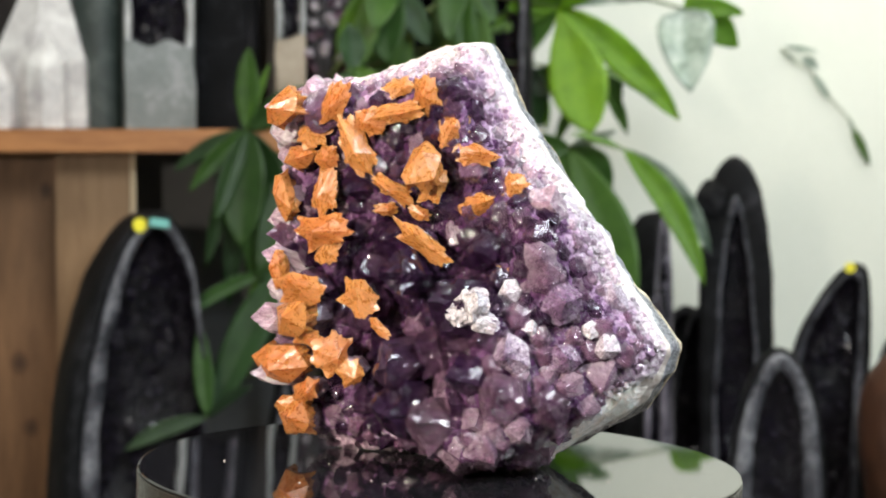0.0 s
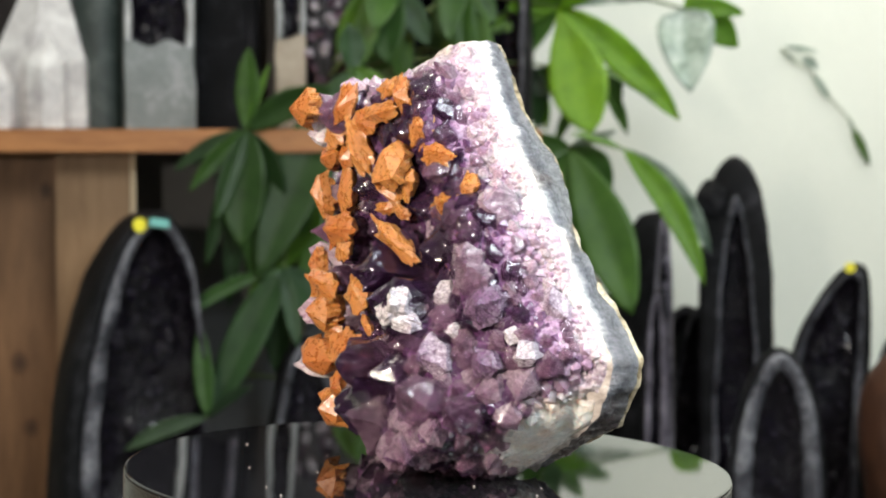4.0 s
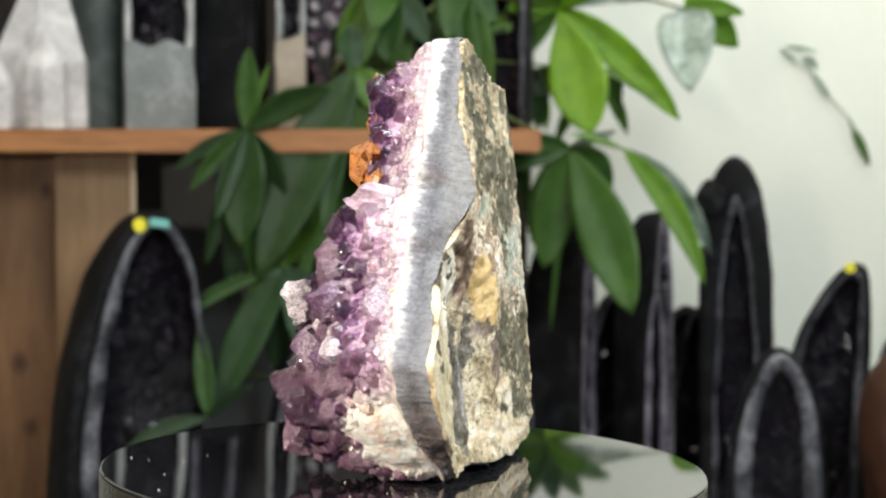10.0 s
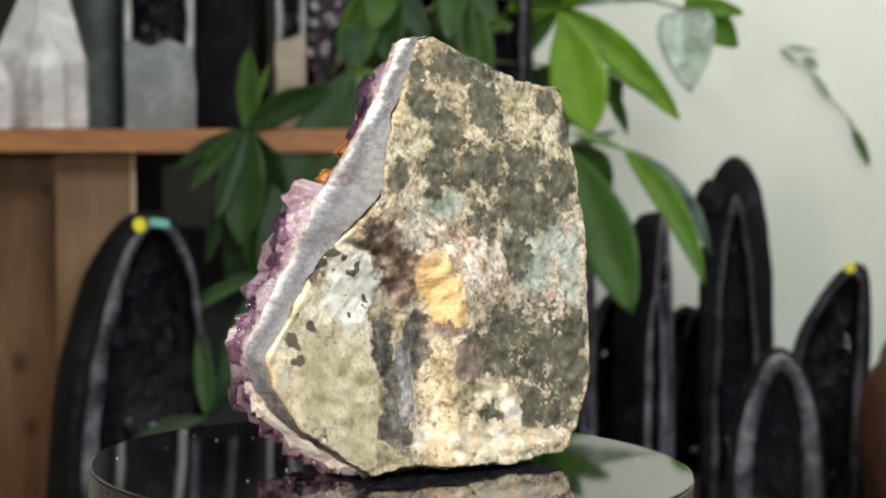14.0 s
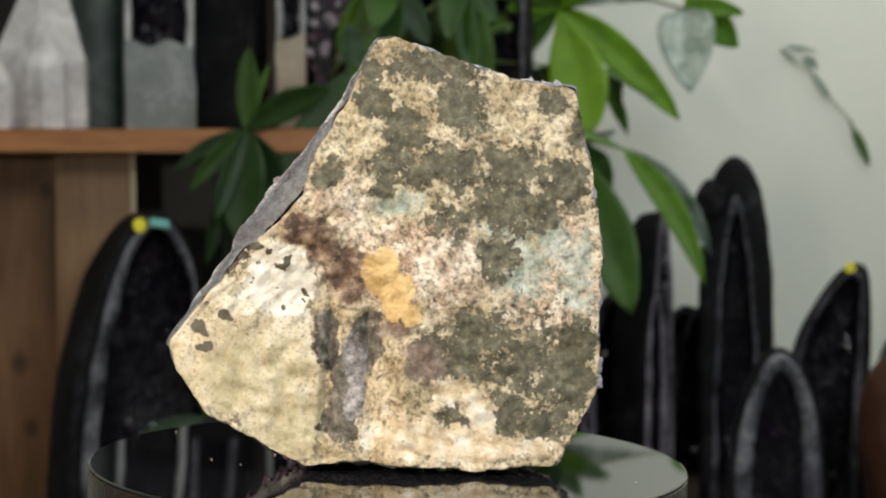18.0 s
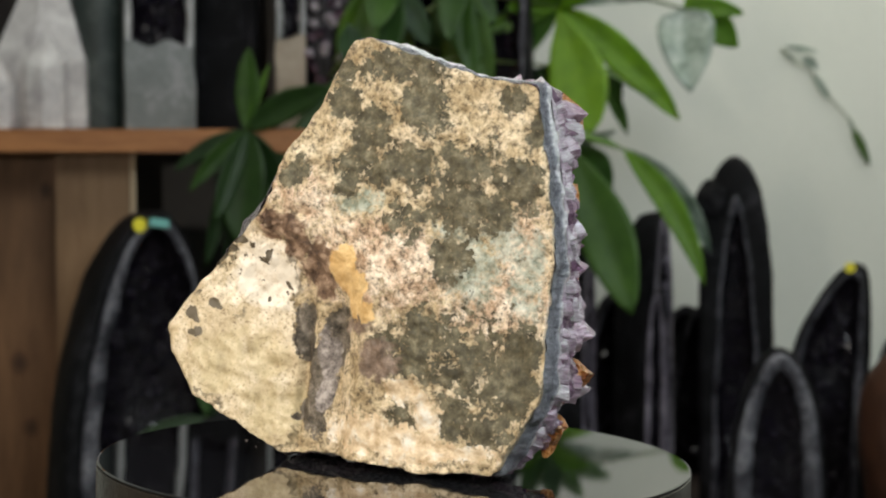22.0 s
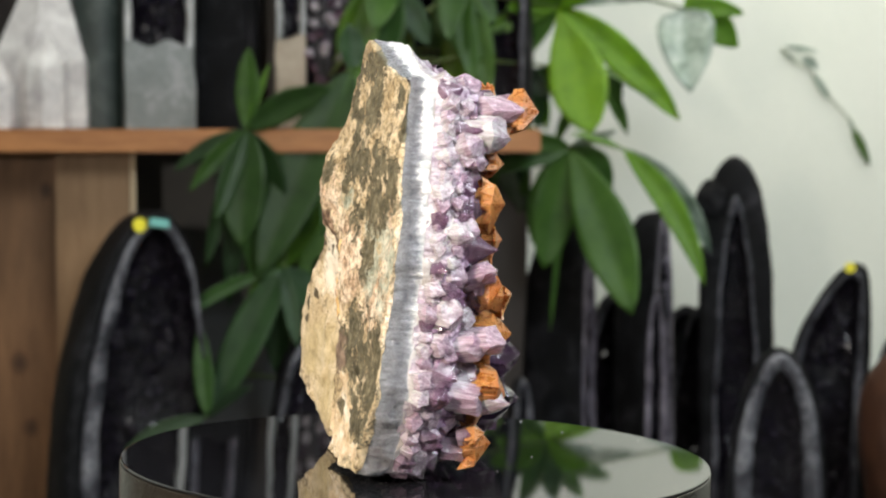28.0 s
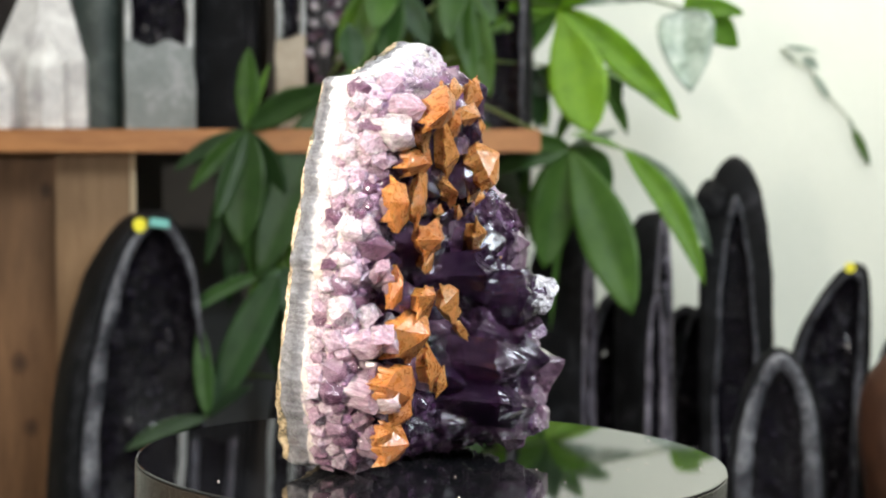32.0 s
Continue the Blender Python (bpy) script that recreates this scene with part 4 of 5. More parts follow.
large(-66, 62, 10.0, sugar[:1], "violet crystal sprinkled with white", 1.4)
large(-84, 86, 11.0, sugar[1:2], "violet crystal sprinkled with white", 1.3)
large(-98, 86, 8.0, sugar[2:3], "violet crystal sprinkled with white", 1.3)
large(-86, 60, 9.0, sugar[3:], "violet crystal sprinkled with white", 1.4)
large(-74, 108, 9.0, pale[3:5], "lilac crystal", 1.1)
large(-44, 108, 13.0, violet[5:7], "large dark violet crystal", 1.4)
large(-2, 96, 12.5, violet[:2], "large dark violet crystal", 1.5)
large(12, 112, 11.0, violet, "large dark violet crystal", 1.4)
large(24, 98, 11.5, violet, "large dark violet crystal", 1.4)
large(-20, 130, 10.0, violet, "large dark violet crystal", 1.3)
large(30, 140, 10.0, violet, "dark violet crystal", 1.3)
large(28, 72, 11.0, violet, "large dark violet crystal", 1.4)
large(16, 54, 11.0, violet, "large dark violet crystal", 1.4)
large(46, 44, 9.0, violet, "dark violet crystal", 1.4)
large(48, 175, 12.0, pale[4:7], "large lilac crystal", 1.7, 0.0, 1.2)
large(68, 165, 10.0, rose[2:4], "large lilac crystal", 1.8, 0.0, 1.0)
large(76, 112, 9.0, pale[:3], "lilac crystal", 1.8, 0.0, 0.8)
large(76, 67, 9.5, rose[1:3], "lilac crystal", 2.0, 0.0, 0.7)
large(76, 46, 9.5, rose[3:5], "lilac crystal", 2.0, 0.0, 0.7)
large(60, 104, 8.0, violet, "violet crystal", 1.5)

# lilac points that stand out on the ledge of the long side and beyond the orange ones on the short side
for foot, tip, r in (((-58, -14, 127), (-76, 14, 135), 11.0), ((-50, -8, 124), (-62, 16, 126), 9.0), ((66, 4, 68), (85, 27, 71), 8.5), ((64, 4, 40), (83, 29, 42), 8.0), ((66, 6, 96), (82, 22, 104), 6.5), ((60, 10, 176), (76, 34, 178), 8.0)):
    foot, tip = Vector(foot) / 1000, Vector(tip) / 1000
    d = tip - foot
    part("crystal", rng.choice(rose), None, cluster, "pale lilac crystal point", m=Matrix.Translation(foot) @ d.to_track_quat("Z", "Y").to_matrix().to_4x4() @ Matrix.Diagonal((r / 1000, r / 1000, d.length, 1)))
    taken.append((foot, r / 1000))

# the largest amethysts, blunt and dark, that stand out furthest from the face
blunt = [crystal_mesh("crystal", AMETHYST, 170 + i, 0.72 + 0.03 * i, 0.045) for i in range(4)]
for shape, foot, tip, r in zip(blunt, ((-38, 8, 80), (-10, 8, 54), (-14, 8, 32), (-4, 8, 95)), ((-47, 50, 84), (-8, 54, 51), (-12, 53, 33), (-6, 38, 99)), (17.0, 13.0, 14.5, 12.0)):
    foot, tip = Vector(foot) / 1000, Vector(tip) / 1000
    d = tip - foot
    part("crystal", shape, None, cluster, "large blunt dark violet crystal", m=Matrix.Translation(foot) @ d.to_track_quat("Z", "Y").to_matrix().to_4x4() @ Matrix.Diagonal((r / 1000, r / 1000, d.length, 1)))
# a white sugary crust on the tip of the first
crust = [crystal_mesh("crystal", ICE_QUARTZ, 190 + i, 0.45, 0.13) for i in range(3)]
for shape, x, y, z, w, tilt in zip(crust, (-52, -45, -57), (43.5, 44.0, 42.0), (84, 80, 77.5), (10.0, 6.5, 6.0), (-92, -84, -104)):
    part("crystal", shape, None, cluster, "sugary white crust on a crystal tip", m=pose(x / 1000, y / 1000, z / 1000, tilt, 0, 4 * x) @ Matrix.Diagonal((w / 1000, w / 1150, 0.0075, 1)))

# columns side by side along the short side, white at the root and lilac at the point
for row, (way, r0, share) in enumerate(((0.004, 0.0052, 1.0), (0.013, 0.0066, 0.8), (0.021, 0.0078, 0.5))):
    a = -78.0
    while a < 62:
        r = r0 * rng.uniform(0.8, 1.25)
        k = int(a / 360 * N_TURN) % N_TURN
        i = int(np.argmin(np.abs(BED_WAY[k] - way * rng.uniform(0.8, 1.2))))
        p, n = Vector(BED_P[k, i]), Vector(BED_N[k, i])
        a += math.degrees(1.1 * r / max(0.05, REACH[int(a) % NR]))
        out = Vector((p.x - CORE.x, 0, p.z - CORE.y)).normalized()
        m = stand(p, (out * rng.uniform(0.15, 0.45) + n * 0.35).normalized(), r, r * rng.uniform(1.25, 1.85), 0.3, 0.25 * r + 0.003, 1.0)
        if rng.random() > share or not clears(m) or any((p - q).length < 0.42 * (r + qr) for q, qr in taken):
            continue
        part("crystal", rng.choice(rose if rng.random() < 0.75 else pale), None, cluster, m=m)
        taken.append((p, 0.75 * r))

# crystals over the bed: large ones inside, ever finer ones towards the cut edge
FLAT = [(k, i) for k in range(N_TURN) for i in range(1, N_RING - 1)]
WEIGHT = list(np.cumsum([BED_AREA[k, i] for k, i in FLAT]))
cells = collections.defaultdict(list)


def claim(p, r, close):
    c = tuple(int(math.floor(v / 0.02)) for v in p)
    for o in itertools.product((-1, 0, 1), repeat=3):
        for q, qr in cells[(c[0] + o[0], c[1] + o[1], c[2] + o[2])]:
            if (p - q).length < close * (r + qr):
                return False
    cells[c].append((p, r))
    return True


for p, r in taken:
    claim(p, r, 0.0)
fine_v, fine_f, fine_zone, fine_cream = [], [], [], []
for radius, goal, least, most, close in ((0.0090, 40, 0.75, 1.1, 0.62), (0.0070, 90, 0.60, 1.1, 0.60), (0.0055, 110, 0.35, 1.1, 0.60), (0.0044, 120, 0.20, 1.1, 0.60),
                                         (0.0034, 1100, 0.20, 0.95, 0.56), (0.0024, 1800, 0.10, 0.8, 0.52), (0.0015, 2200, 0.05, 0.5, 0.50)):
    made = tries = 0
    while made < goal and tries < goal * 12:
        tries += 1
        k, i = rng.choices(FLAT, cum_weights=WEIGHT)[0]
        zone, cream = BED_ZONE[k, i], BED_CREAM[k, i]
        if not least <= zone + rng.uniform(-0.08, 0.08) <= most or cream > rng.uniform(0.15, 0.5):
            continue
        p, n = Vector(BED_P[k, i]), Vector(BED_N[k, i])
        r = radius * rng.uniform(0.85, 1.15)
        m = stand(p, n, r, r * rng.uniform(0.9, 1.3) * (0.8 if radius < 0.003 else 1.0), 0.6, (0.35 if radius > 0.003 else 0.45) * r, 0.35 if cream < 0.3 else 0.0)
        if not clears(m) or not claim(p, r, close):
            continue
        made += 1
        if radius > 0.004:
            low_front = p.x < -0.02 and p.z < 0.085
            # Low crystals facing -x are paler: light through them is put into the colour.
            share = 0.9 if zone < 0.55 or (low_front and n.x < -0.25) else (0.7 if low_front and p.z < 0.058 else 0.10)
            share = max(share, 0.6 if p.x < -0.055 and p.z < 0.10 else 0.0)
            part("crystal", rng.choice(rose if zone < 0.36 and not low_front else pale if rng.random() < share else violet), None, cluster, m=m)
        else:
            corners, faces = point_shape(rng, rng.uniform(0.05, 0.5))
            base = len(fine_v)
            fine_v += [tuple(m @ Vector(c)) for c in corners]
            fine_f += [tuple(base + j for j in f) for f in faces]
            fine_zone += [zone * 0.9 - 0.10] * 6 + [zone] * 6 + [zone + 0.12] * 6
            fine_cream += [cream] * 18
me = bpy.data.meshes.new("crystal_crust")
me.from_pydata(fine_v, [], fine_f)
for name, field in (("zone", fine_zone), ("cream", fine_cream)):
    me.attributes.new(name, "FLOAT", "POINT").data.foreach_set("value", field)
me.materials.append(DRUSE)
tagged(part("crystal_crust", me, None, cluster, "fine glinting white to lilac crystal points"), kind="stuff")
# ---------------------------------------------------------------- display behind
def there(u, v, d):
    """A point d metres before the eye; u (right) and v (up) in millimetres as they would be 3.3 m off."""
    return Vector((u * d / 3300, d + EYE[1], EYE[2] + v * d / 3300))


# shelving of pine boards
shelving = thing("shelving_unit", pose(*there(-345, -8, 3.3)), "pine shelving unit with a dark back, full of crystals", "shelf")
part("shelf_board", box(1.10, 0.41, 0.040, 0.003, (0, 0.125, 0.002)), PINE, shelving, "orange pine shelf board")
part("post", box(0.136, 0.05, 0.93, 0.004, (-0.239, 0.045, -0.484)), PINE_POST, shelving, "tan pine post")
part("side_panel", box(0.30, 0.03, 0.93, 0.003, (-0.455, 0.14, -0.484)), PINE_SIDE, shelving, "dull brown knotty side board")
# highlight on the post edge, built as a thin pale strip
part("edge_strip", box(0.009, 0.012, 0.93, 0.001, (-0.168, 0.014, -0.484)), PINE_HIGHLIGHT, shelving, "pale strip painted as the highlight on the post edge")
part("back_panel", box(1.10, 0.02, 1.9, 0.0, (0, 0.34, 0.0)), DARK_WOOD, shelving, "dark back panel")
part("grey_panel", box(0.42, 0.012, 0.93, 0.001, (0.005, 0.30, -0.484)), GREY_PANEL, shelving, "dull grey lower panel")
part("shelf_board", box(1.10, 0.34, 0.040, 0.003, (0, 0.16, 0.52)), PINE, shelving, "orange pine shelf board")

# low bench that carries the tall geodes
BENCH_Z = EYE[2] - 0.70
bench = thing("display_bench", pose(0.1, 2.55, 0), "low black display bench carrying tall geodes", "bench")
part("bench_top", box(2.2, 0.95, 0.04, 0.004, (0, 0, BENCH_Z - 0.02)), DARK_WOOD, bench)
for sx in (-1.02, 1.02):
    for sy in (-0.4, 0.4):
        part("leg", box(0.06, 0.06, BENCH_Z + 0.96, 0.004, (sx, sy, (BENCH_Z - 0.04 - 1.0) / 2)), DARK_WOOD, bench)


def profile(z, w, h, blunt):
    """Half width of a tapering geode at height z."""
    s = min(max(z / h, 0.0), 1.0)
    return w * (1 - s ** blunt) ** 0.52


def geode(name, u, v_base, d, w, h, turn=0.0, lean=0.0, depth=None, edge=0.012, rim=0.016, cut=0.0, blunt=2.2, drop=0.0, rim_mat=None,
          shell_mat=None, face=None, label="", seed=0, lumps=(), sticker=None, bow=1.6, skew=0.0, point=None):
    """A polished cathedral geode: rough shell, agate rim round the opening, and a druse-lined hollow."""
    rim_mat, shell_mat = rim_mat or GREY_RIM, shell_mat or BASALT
    ob = thing(name, pose(*there(u, v_base, d), 0, 0, turn), label, "geode", "geodes on the shelf" if name == "shelf_geode" else "cathedral geodes on the bench")
    depth = depth or w * 1.1
    rng = random.Random(seed)
    off = Vector((rng.uniform(0, 50), rng.uniform(0, 50), rng.uniform(0, 50)))
    M = 44

    def loop(inset, y, z0=0.0, shrink=1.0, top_drop=0.0, inner=False):
        hh, ww = h - inset - top_drop, max(w - inset, 0.002)
        pts = []
        for j in range(M + 1):
            a = math.pi * j / M
            ww = max(w - inset * (1 + skew * math.cos(a)), 0.002)
            if inset > edge * 1.01:
                ww = max(ww - 0.45 * rim * noise.noise(Vector((j * 0.55, seed * 3.7, 0.0))), 0.002)
            zz = z0 + (hh - z0) * math.sin(a) ** (0.75 if hh > 4 * ww else 0.9)
            x = profile(zz, ww, hh, (point or blunt) if inner or inset > edge * 1.01 else blunt) * (1 if j < M / 2 else -1) * (-1) * shrink
            if j == M // 2:
                x = 0.0
            n = 0.06 * w * noise.fractal(Vector((x * 9, y * 9, zz * 9)) + off, 1.0, 2.0, 4)
            pts.append(Vector((x + n + lean * (zz / h) ** bow * h, y + n * 0.5, zz * (1 if shrink == 1 else (0.55 + 0.45 * shrink)))))
        return pts

    def skin(loops, close=True):
        bm = bmesh.new()
        rows = [[bm.verts.new(p) for p in lp] for lp in loops]
        for a, b in zip(rows, rows[1:]):
            for j in range(M):
                bm.faces.new((a[j], a[j + 1], b[j + 1], b[j]))
        if close:
            bm.faces.new(rows[-1])
        bmesh.ops.recalc_face_normals(bm, faces=bm.faces)
        return bm

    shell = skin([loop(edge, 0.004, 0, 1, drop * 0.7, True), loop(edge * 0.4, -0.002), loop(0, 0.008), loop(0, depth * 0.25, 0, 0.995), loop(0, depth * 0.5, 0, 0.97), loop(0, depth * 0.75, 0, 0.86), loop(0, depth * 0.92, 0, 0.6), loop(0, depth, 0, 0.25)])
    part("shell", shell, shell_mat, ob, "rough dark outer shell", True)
    for lx, lz, r, tall_ in lumps:
        knob = bmesh.new()
        bmesh.ops.create_icosphere(knob, subdivisions=4, radius=r)
        for vv in knob.verts:
            vv.co *= 1 + 0.16 * noise.fractal(vv.co * 25 + off, 1.0, 2.0, 4)
            vv.co.z *= tall_
        part("knob", knob, shell_mat, ob, "rounded dark stone knob", True, pose(lx, r * 0.55, lz))
    part("rim", skin([loop(edge, 0.006, 0, 1, drop * 0.7, True), loop(edge, -0.003, 0, 1, drop * 0.7, True), loop(edge + rim * 0.3, -0.005, cut * 0.6, 1, drop * 0.8), loop(edge + rim, -0.003, cut, 1, drop), loop(edge + rim * 1.1, 0.012, cut, 1, drop)], False), rim_mat, ob, "polished agate rim", True)
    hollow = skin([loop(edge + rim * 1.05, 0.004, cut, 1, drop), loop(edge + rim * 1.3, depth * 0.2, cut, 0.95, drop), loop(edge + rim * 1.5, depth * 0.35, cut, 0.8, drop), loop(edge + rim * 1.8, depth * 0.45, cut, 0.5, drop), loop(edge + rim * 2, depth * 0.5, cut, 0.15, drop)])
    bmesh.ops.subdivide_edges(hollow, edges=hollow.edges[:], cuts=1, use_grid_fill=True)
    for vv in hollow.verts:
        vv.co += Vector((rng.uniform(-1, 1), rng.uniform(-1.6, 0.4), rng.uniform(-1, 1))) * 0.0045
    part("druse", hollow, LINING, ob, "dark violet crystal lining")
    if face:
        flat = [[Vector((p.x, y, min(p.z, cut * 1.02 + 0.006 * math.sin(p.x * 90)))) for p in loop(i, 0)] for i, y in ((edge * 0.9, 0.004), (edge * 1.0, -0.005), (edge * 1.3, -0.0075))]
        part("polished_face", skin(flat), face, ob, "pale polished agate face")
    if sticker:
        sx, sz, r = sticker
        disc = lathe([(r, 0), (r, 0.001), (r * 0.9, 0.0014)], 20)
        part("sticker", disc, YELLOW, ob, "round yellow price sticker", m=pose(sx, -0.010, sz, 90, 0, 0))
    # sparkling points inside the hollow
    bm = bmesh.new()
    for _ in range(int(26 + 120 * h * w / 0.05)):
        zz = rng.uniform(max(cut, 0.08 * h), h * 0.86)
        x = rng.uniform(-0.8, 0.8) * max(profile(zz, w - edge - rim, h - drop, blunt), 0.001)
        r = rng.uniform(0.003, 0.008)
        y = depth * 0.32 * (1 - (x / w) ** 2)
        bmesh.ops.create_cone(bm, segments=5, radius1=r, radius2=r * 0.15, depth=r * 2.2, matrix=Matrix.Translation((x + lean * (zz / h) ** bow * h, y, zz)) @ pose(0, 0, 0, 90 + rng.uniform(-50, 50), 0, rng.uniform(-50, 50)))
    tagged(part("crystal_crust", bm, DRUSE_POINTS, ob, "glinting violet crystal points"), kind="stuff")
    return ob


LOW = -700
tall = "tall dark cathedral geode with pale agate rim on a bench"
g = geode("cathedral_geode", -512, LOW, 3.1, 0.123, 0.535, 30, 0.085, 0.20, 0.013, 0.015, rim_mat=LIGHT_RIM, blunt=2.8, skew=0.85, label="tall dark cathedral geode with yellow and teal stickers", seed=1, sticker=(0.008, 0.512, 0.012))
part("tape", box(0.034, 0.002, 0.014, 0.0006), TEAL, g, "strip of teal tape", m=pose(0.042, -0.012, 0.515, 0, 8, 0))
geode("cathedral_geode", 562, LOW, 3.5, 0.070, 0.708, -10, -0.012, 0.12, 0.022, 0.010, blunt=7, point=2.2, drop=0.075, label="tall black cathedral geode with a knobbed top", seed=2,
      lumps=((-0.050, 0.622, 0.034, 1.25),))
geode("cathedral_geode", 428, LOW, 3.65, 0.052, 0.63, 58, 0.0, 0.10, 0.003, 0.020, blunt=4, label=tall, rim_mat=LILAC_RIM, seed=3)
geode("cathedral_geode", 417, LOW, 3.4, 0.022, 0.44, 0, 0.0, 0.05, 0.002, 0.010, blunt=5, label="narrow geode with a lilac grey rim", rim_mat=LILAC_RIM, seed=4)
geode("cathedral_geode", 296, LOW, 3.6, 0.055, 0.62, 70, 0.0, 0.13, 0.003, 0.030, blunt=4, label=tall, rim_mat=LILAC_RIM, seed=5)
geode("cathedral_geode", 712, LOW, 3.4, 0.080, 0.492, -14, 0.12, 0.11, 0.012, 0.013, blunt=3.6, bow=3.0, label="leaning dark cathedral geode with a yellow sticker", seed=6, sticker=(0.050, 0.484, 0.010))
geode("cathedral_geode", 638, LOW, 3.0, 0.082, 0.295, -4, 0.0, 0.09, 0.008, 0.028, blunt=2.2, rim_mat=LIGHT_RIM, label="small geode with a thick grey agate rim", seed=7)
geode("cathedral_geode", 190, LOW, 3.75, 0.085, 0.52, -20, 0.0, 0.1, 0.010, 0.010, blunt=3, label=tall, seed=8)
geode("cathedral_geode", 388, LOW, 3.9, 0.085, 0.50, 4, 0.0, 0.1, 0.012, 0.004, blunt=4, label=tall, seed=15)
geode("cathedral_geode", 470, LOW, 3.95, 0.085, 0.48, -6, 0.0, 0.1, 0.012, 0.004, blunt=4, label=tall, seed=16)
geode("cathedral_geode", 100, LOW, 3.85, 0.095, 0.47, -6, 0.0, 0.1, 0.012, 0.004, blunt=4, label=tall, seed=17)
geode("cathedral_geode", 345, LOW, 3.8, 0.075, 0.49, 8, 0.0, 0.1, 0.010, 0.006, blunt=3, label=tall, seed=9)
geode("cathedral_geode", 495, LOW, 3.8, 0.07, 0.46, -8, 0.0, 0.1, 0.010, 0.006, blunt=3, label=tall, seed=10)
geode("cathedral_geode", 180, LOW, 3.2, 0.024, 0.265, 20, 0.0, 0.05, 0.002, 0.012, blunt=4, label="narrow geode with a grey rim", seed=11)
geode("cathedral_geode", -205, LOW, 3.25, 0.075, 0.34, 15, 0.0, 0.09, 0.010, 0.018, blunt=2.3, label="small blue black geode behind the plant", seed=12)
geode("cathedral_geode", 245, LOW, 3.85, 0.07, 0.50, 12, 0.0, 0.1, 0.010, 0.006, blunt=3, label=tall, seed=14)
geode("cathedral_geode", 845, LOW, 3.5, 0.055, 0.37, -10, 0.0, 0.1, 0.010, 0.006, blunt=2.4, label="dark rounded geode on the bench", seed=13)


def boulder(name, u, v_base, d, sx, sy, sz, mat, label, seed):
    bm = bmesh.new()
    bmesh.ops.create_icosphere(bm, subdivisions=4, radius=1.0)
    for v in bm.verts:
        n = 1 + 0.10 * noise.fractal(v.co * 1.3 + Vector((seed, 0, 0)), 1.0, 2.0, 5)
        v.co = Vector((v.co.x * sx * n, v.co.y * sy * n, sz + v.co.z * sz * n))
    low = min(v.co.z for v in bm.verts)
    for v in bm.verts:
        v.co.z -= low
    ob = new(name, mesh_of(bm, name, mat, True))
    ob.matrix_basis = pose(*there(u, v_base, d))
    return tagged(ob, label, "stone")


boulder("brown_boulder", 850, LOW, 3.15, 0.065, 0.08, 0.155, RUST, "rusty brown polished stone beside the geodes", 3)
boulder("obsidian_ball", -177, -216 - 33, 3.28, 0.019, 0.019, 0.019, BLACK_GLASS, "small glossy black stone ball", 9)

# on the shelf
SHELF = 15
g = geode("shelf_geode", -463, SHELF, 3.36, 0.066, 0.50, 14, 0.0, 0.12, 0.004, 0.012, cut=0.150, blunt=6, rim_mat=WHITE_FACE, shell_mat=GREEN_SHELL, face=GREY_FACE, label="upright geode with a pale polished face on the shelf", seed=21)
geode("shelf_geode", -552, SHELF, 3.46, 0.056, 0.46, 165, 0.0, 0.1, 0.006, 0.008, blunt=5, shell_mat=GREEN_SHELL, label="grey green geode seen from its side", seed=22)
geode("shelf_geode", -352, SHELF, 3.52, 0.068, 0.50, 4, 0.0, 0.10, 0.022, 0.018, cut=0.245, blunt=6, rim_mat=LILAC_RIM, face=BASALT, label="dark geode with a deep hollow on the shelf", seed=23)
geode("shelf_geode", -231, SHELF + 3, 3.42, 0.028, 0.42, 0, 0.0, 0.08, 0.001, 0.010, cut=0.16, blunt=6, rim_mat=WHITE_FACE, face=CREAM_FACE, label="slim geode with white rim and cream base", seed=24)
geode("shelf_geode", 13, SHELF, 3.52, 0.042, 0.44, 20, 0.0, 0.08, 0.004, 0.010, blunt=5, label="dark shelf geode with lilac rim", seed=25)
geode("shelf_geode", 132, SHELF, 3.5, 0.06, 0.44, -15, 0.0, 0.1, 0.006, 0.010, blunt=5, label="dark shelf geode with lilac rim", seed=26)


def hex_point(radius, height, shoulder, seed):
    """A clear quartz tower with uneven shoulders."""
    r2 = random.Random(seed)
    bm = bmesh.new()
    low = [(math.cos(math.radians(60 * k + 12)) * radius * r2.uniform(0.88, 1.1), math.sin(math.radians(60 * k + 12)) * radius * r2.uniform(0.88, 1.1)) for k in range(6)]
    a = [bm.verts.new((x, y, 0)) for x, y in low]
    b = [bm.verts.new((x * 0.97, y * 0.97, shoulder * r2.uniform(0.82, 1.12))) for x, y in low]
    ax, ay = r2.uniform(-0.25, 0.1) * radius, r2.uniform(-0.2, 0.2) * radius
    c = [bm.verts.new((ax + x * 0.12, ay + y * 0.12, height)) for x, y in low]
    for u, w in ((a, b), (b, c)):
        for k in range(6):
            bm.faces.new((u[k], u[(k + 1) % 6], w[(k + 1) % 6], w[k]))
    bm.faces.new(c)
    bm.faces.new(a[::-1])
    bmesh.ops.bevel(bm, geom=bm.edges[:], offset=0.0012, segments=1, affect="EDGES")
    return bm


quartz = thing("quartz_cluster", pose(*there(-660, SHELF, 3.36)), "cluster of large clear quartz points on the shelf", "quartz")
part("quartz_point", hex_point(0.094, 0.33, 0.118, 4), CLEAR, quartz, m=pose(-0.002, 0.02, 0, 0, 0, 14))
part("quartz_point", hex_point(0.055, 0.30, 0.22, 5), CLEAR, quartz, m=pose(-0.150, 0.02, 0))
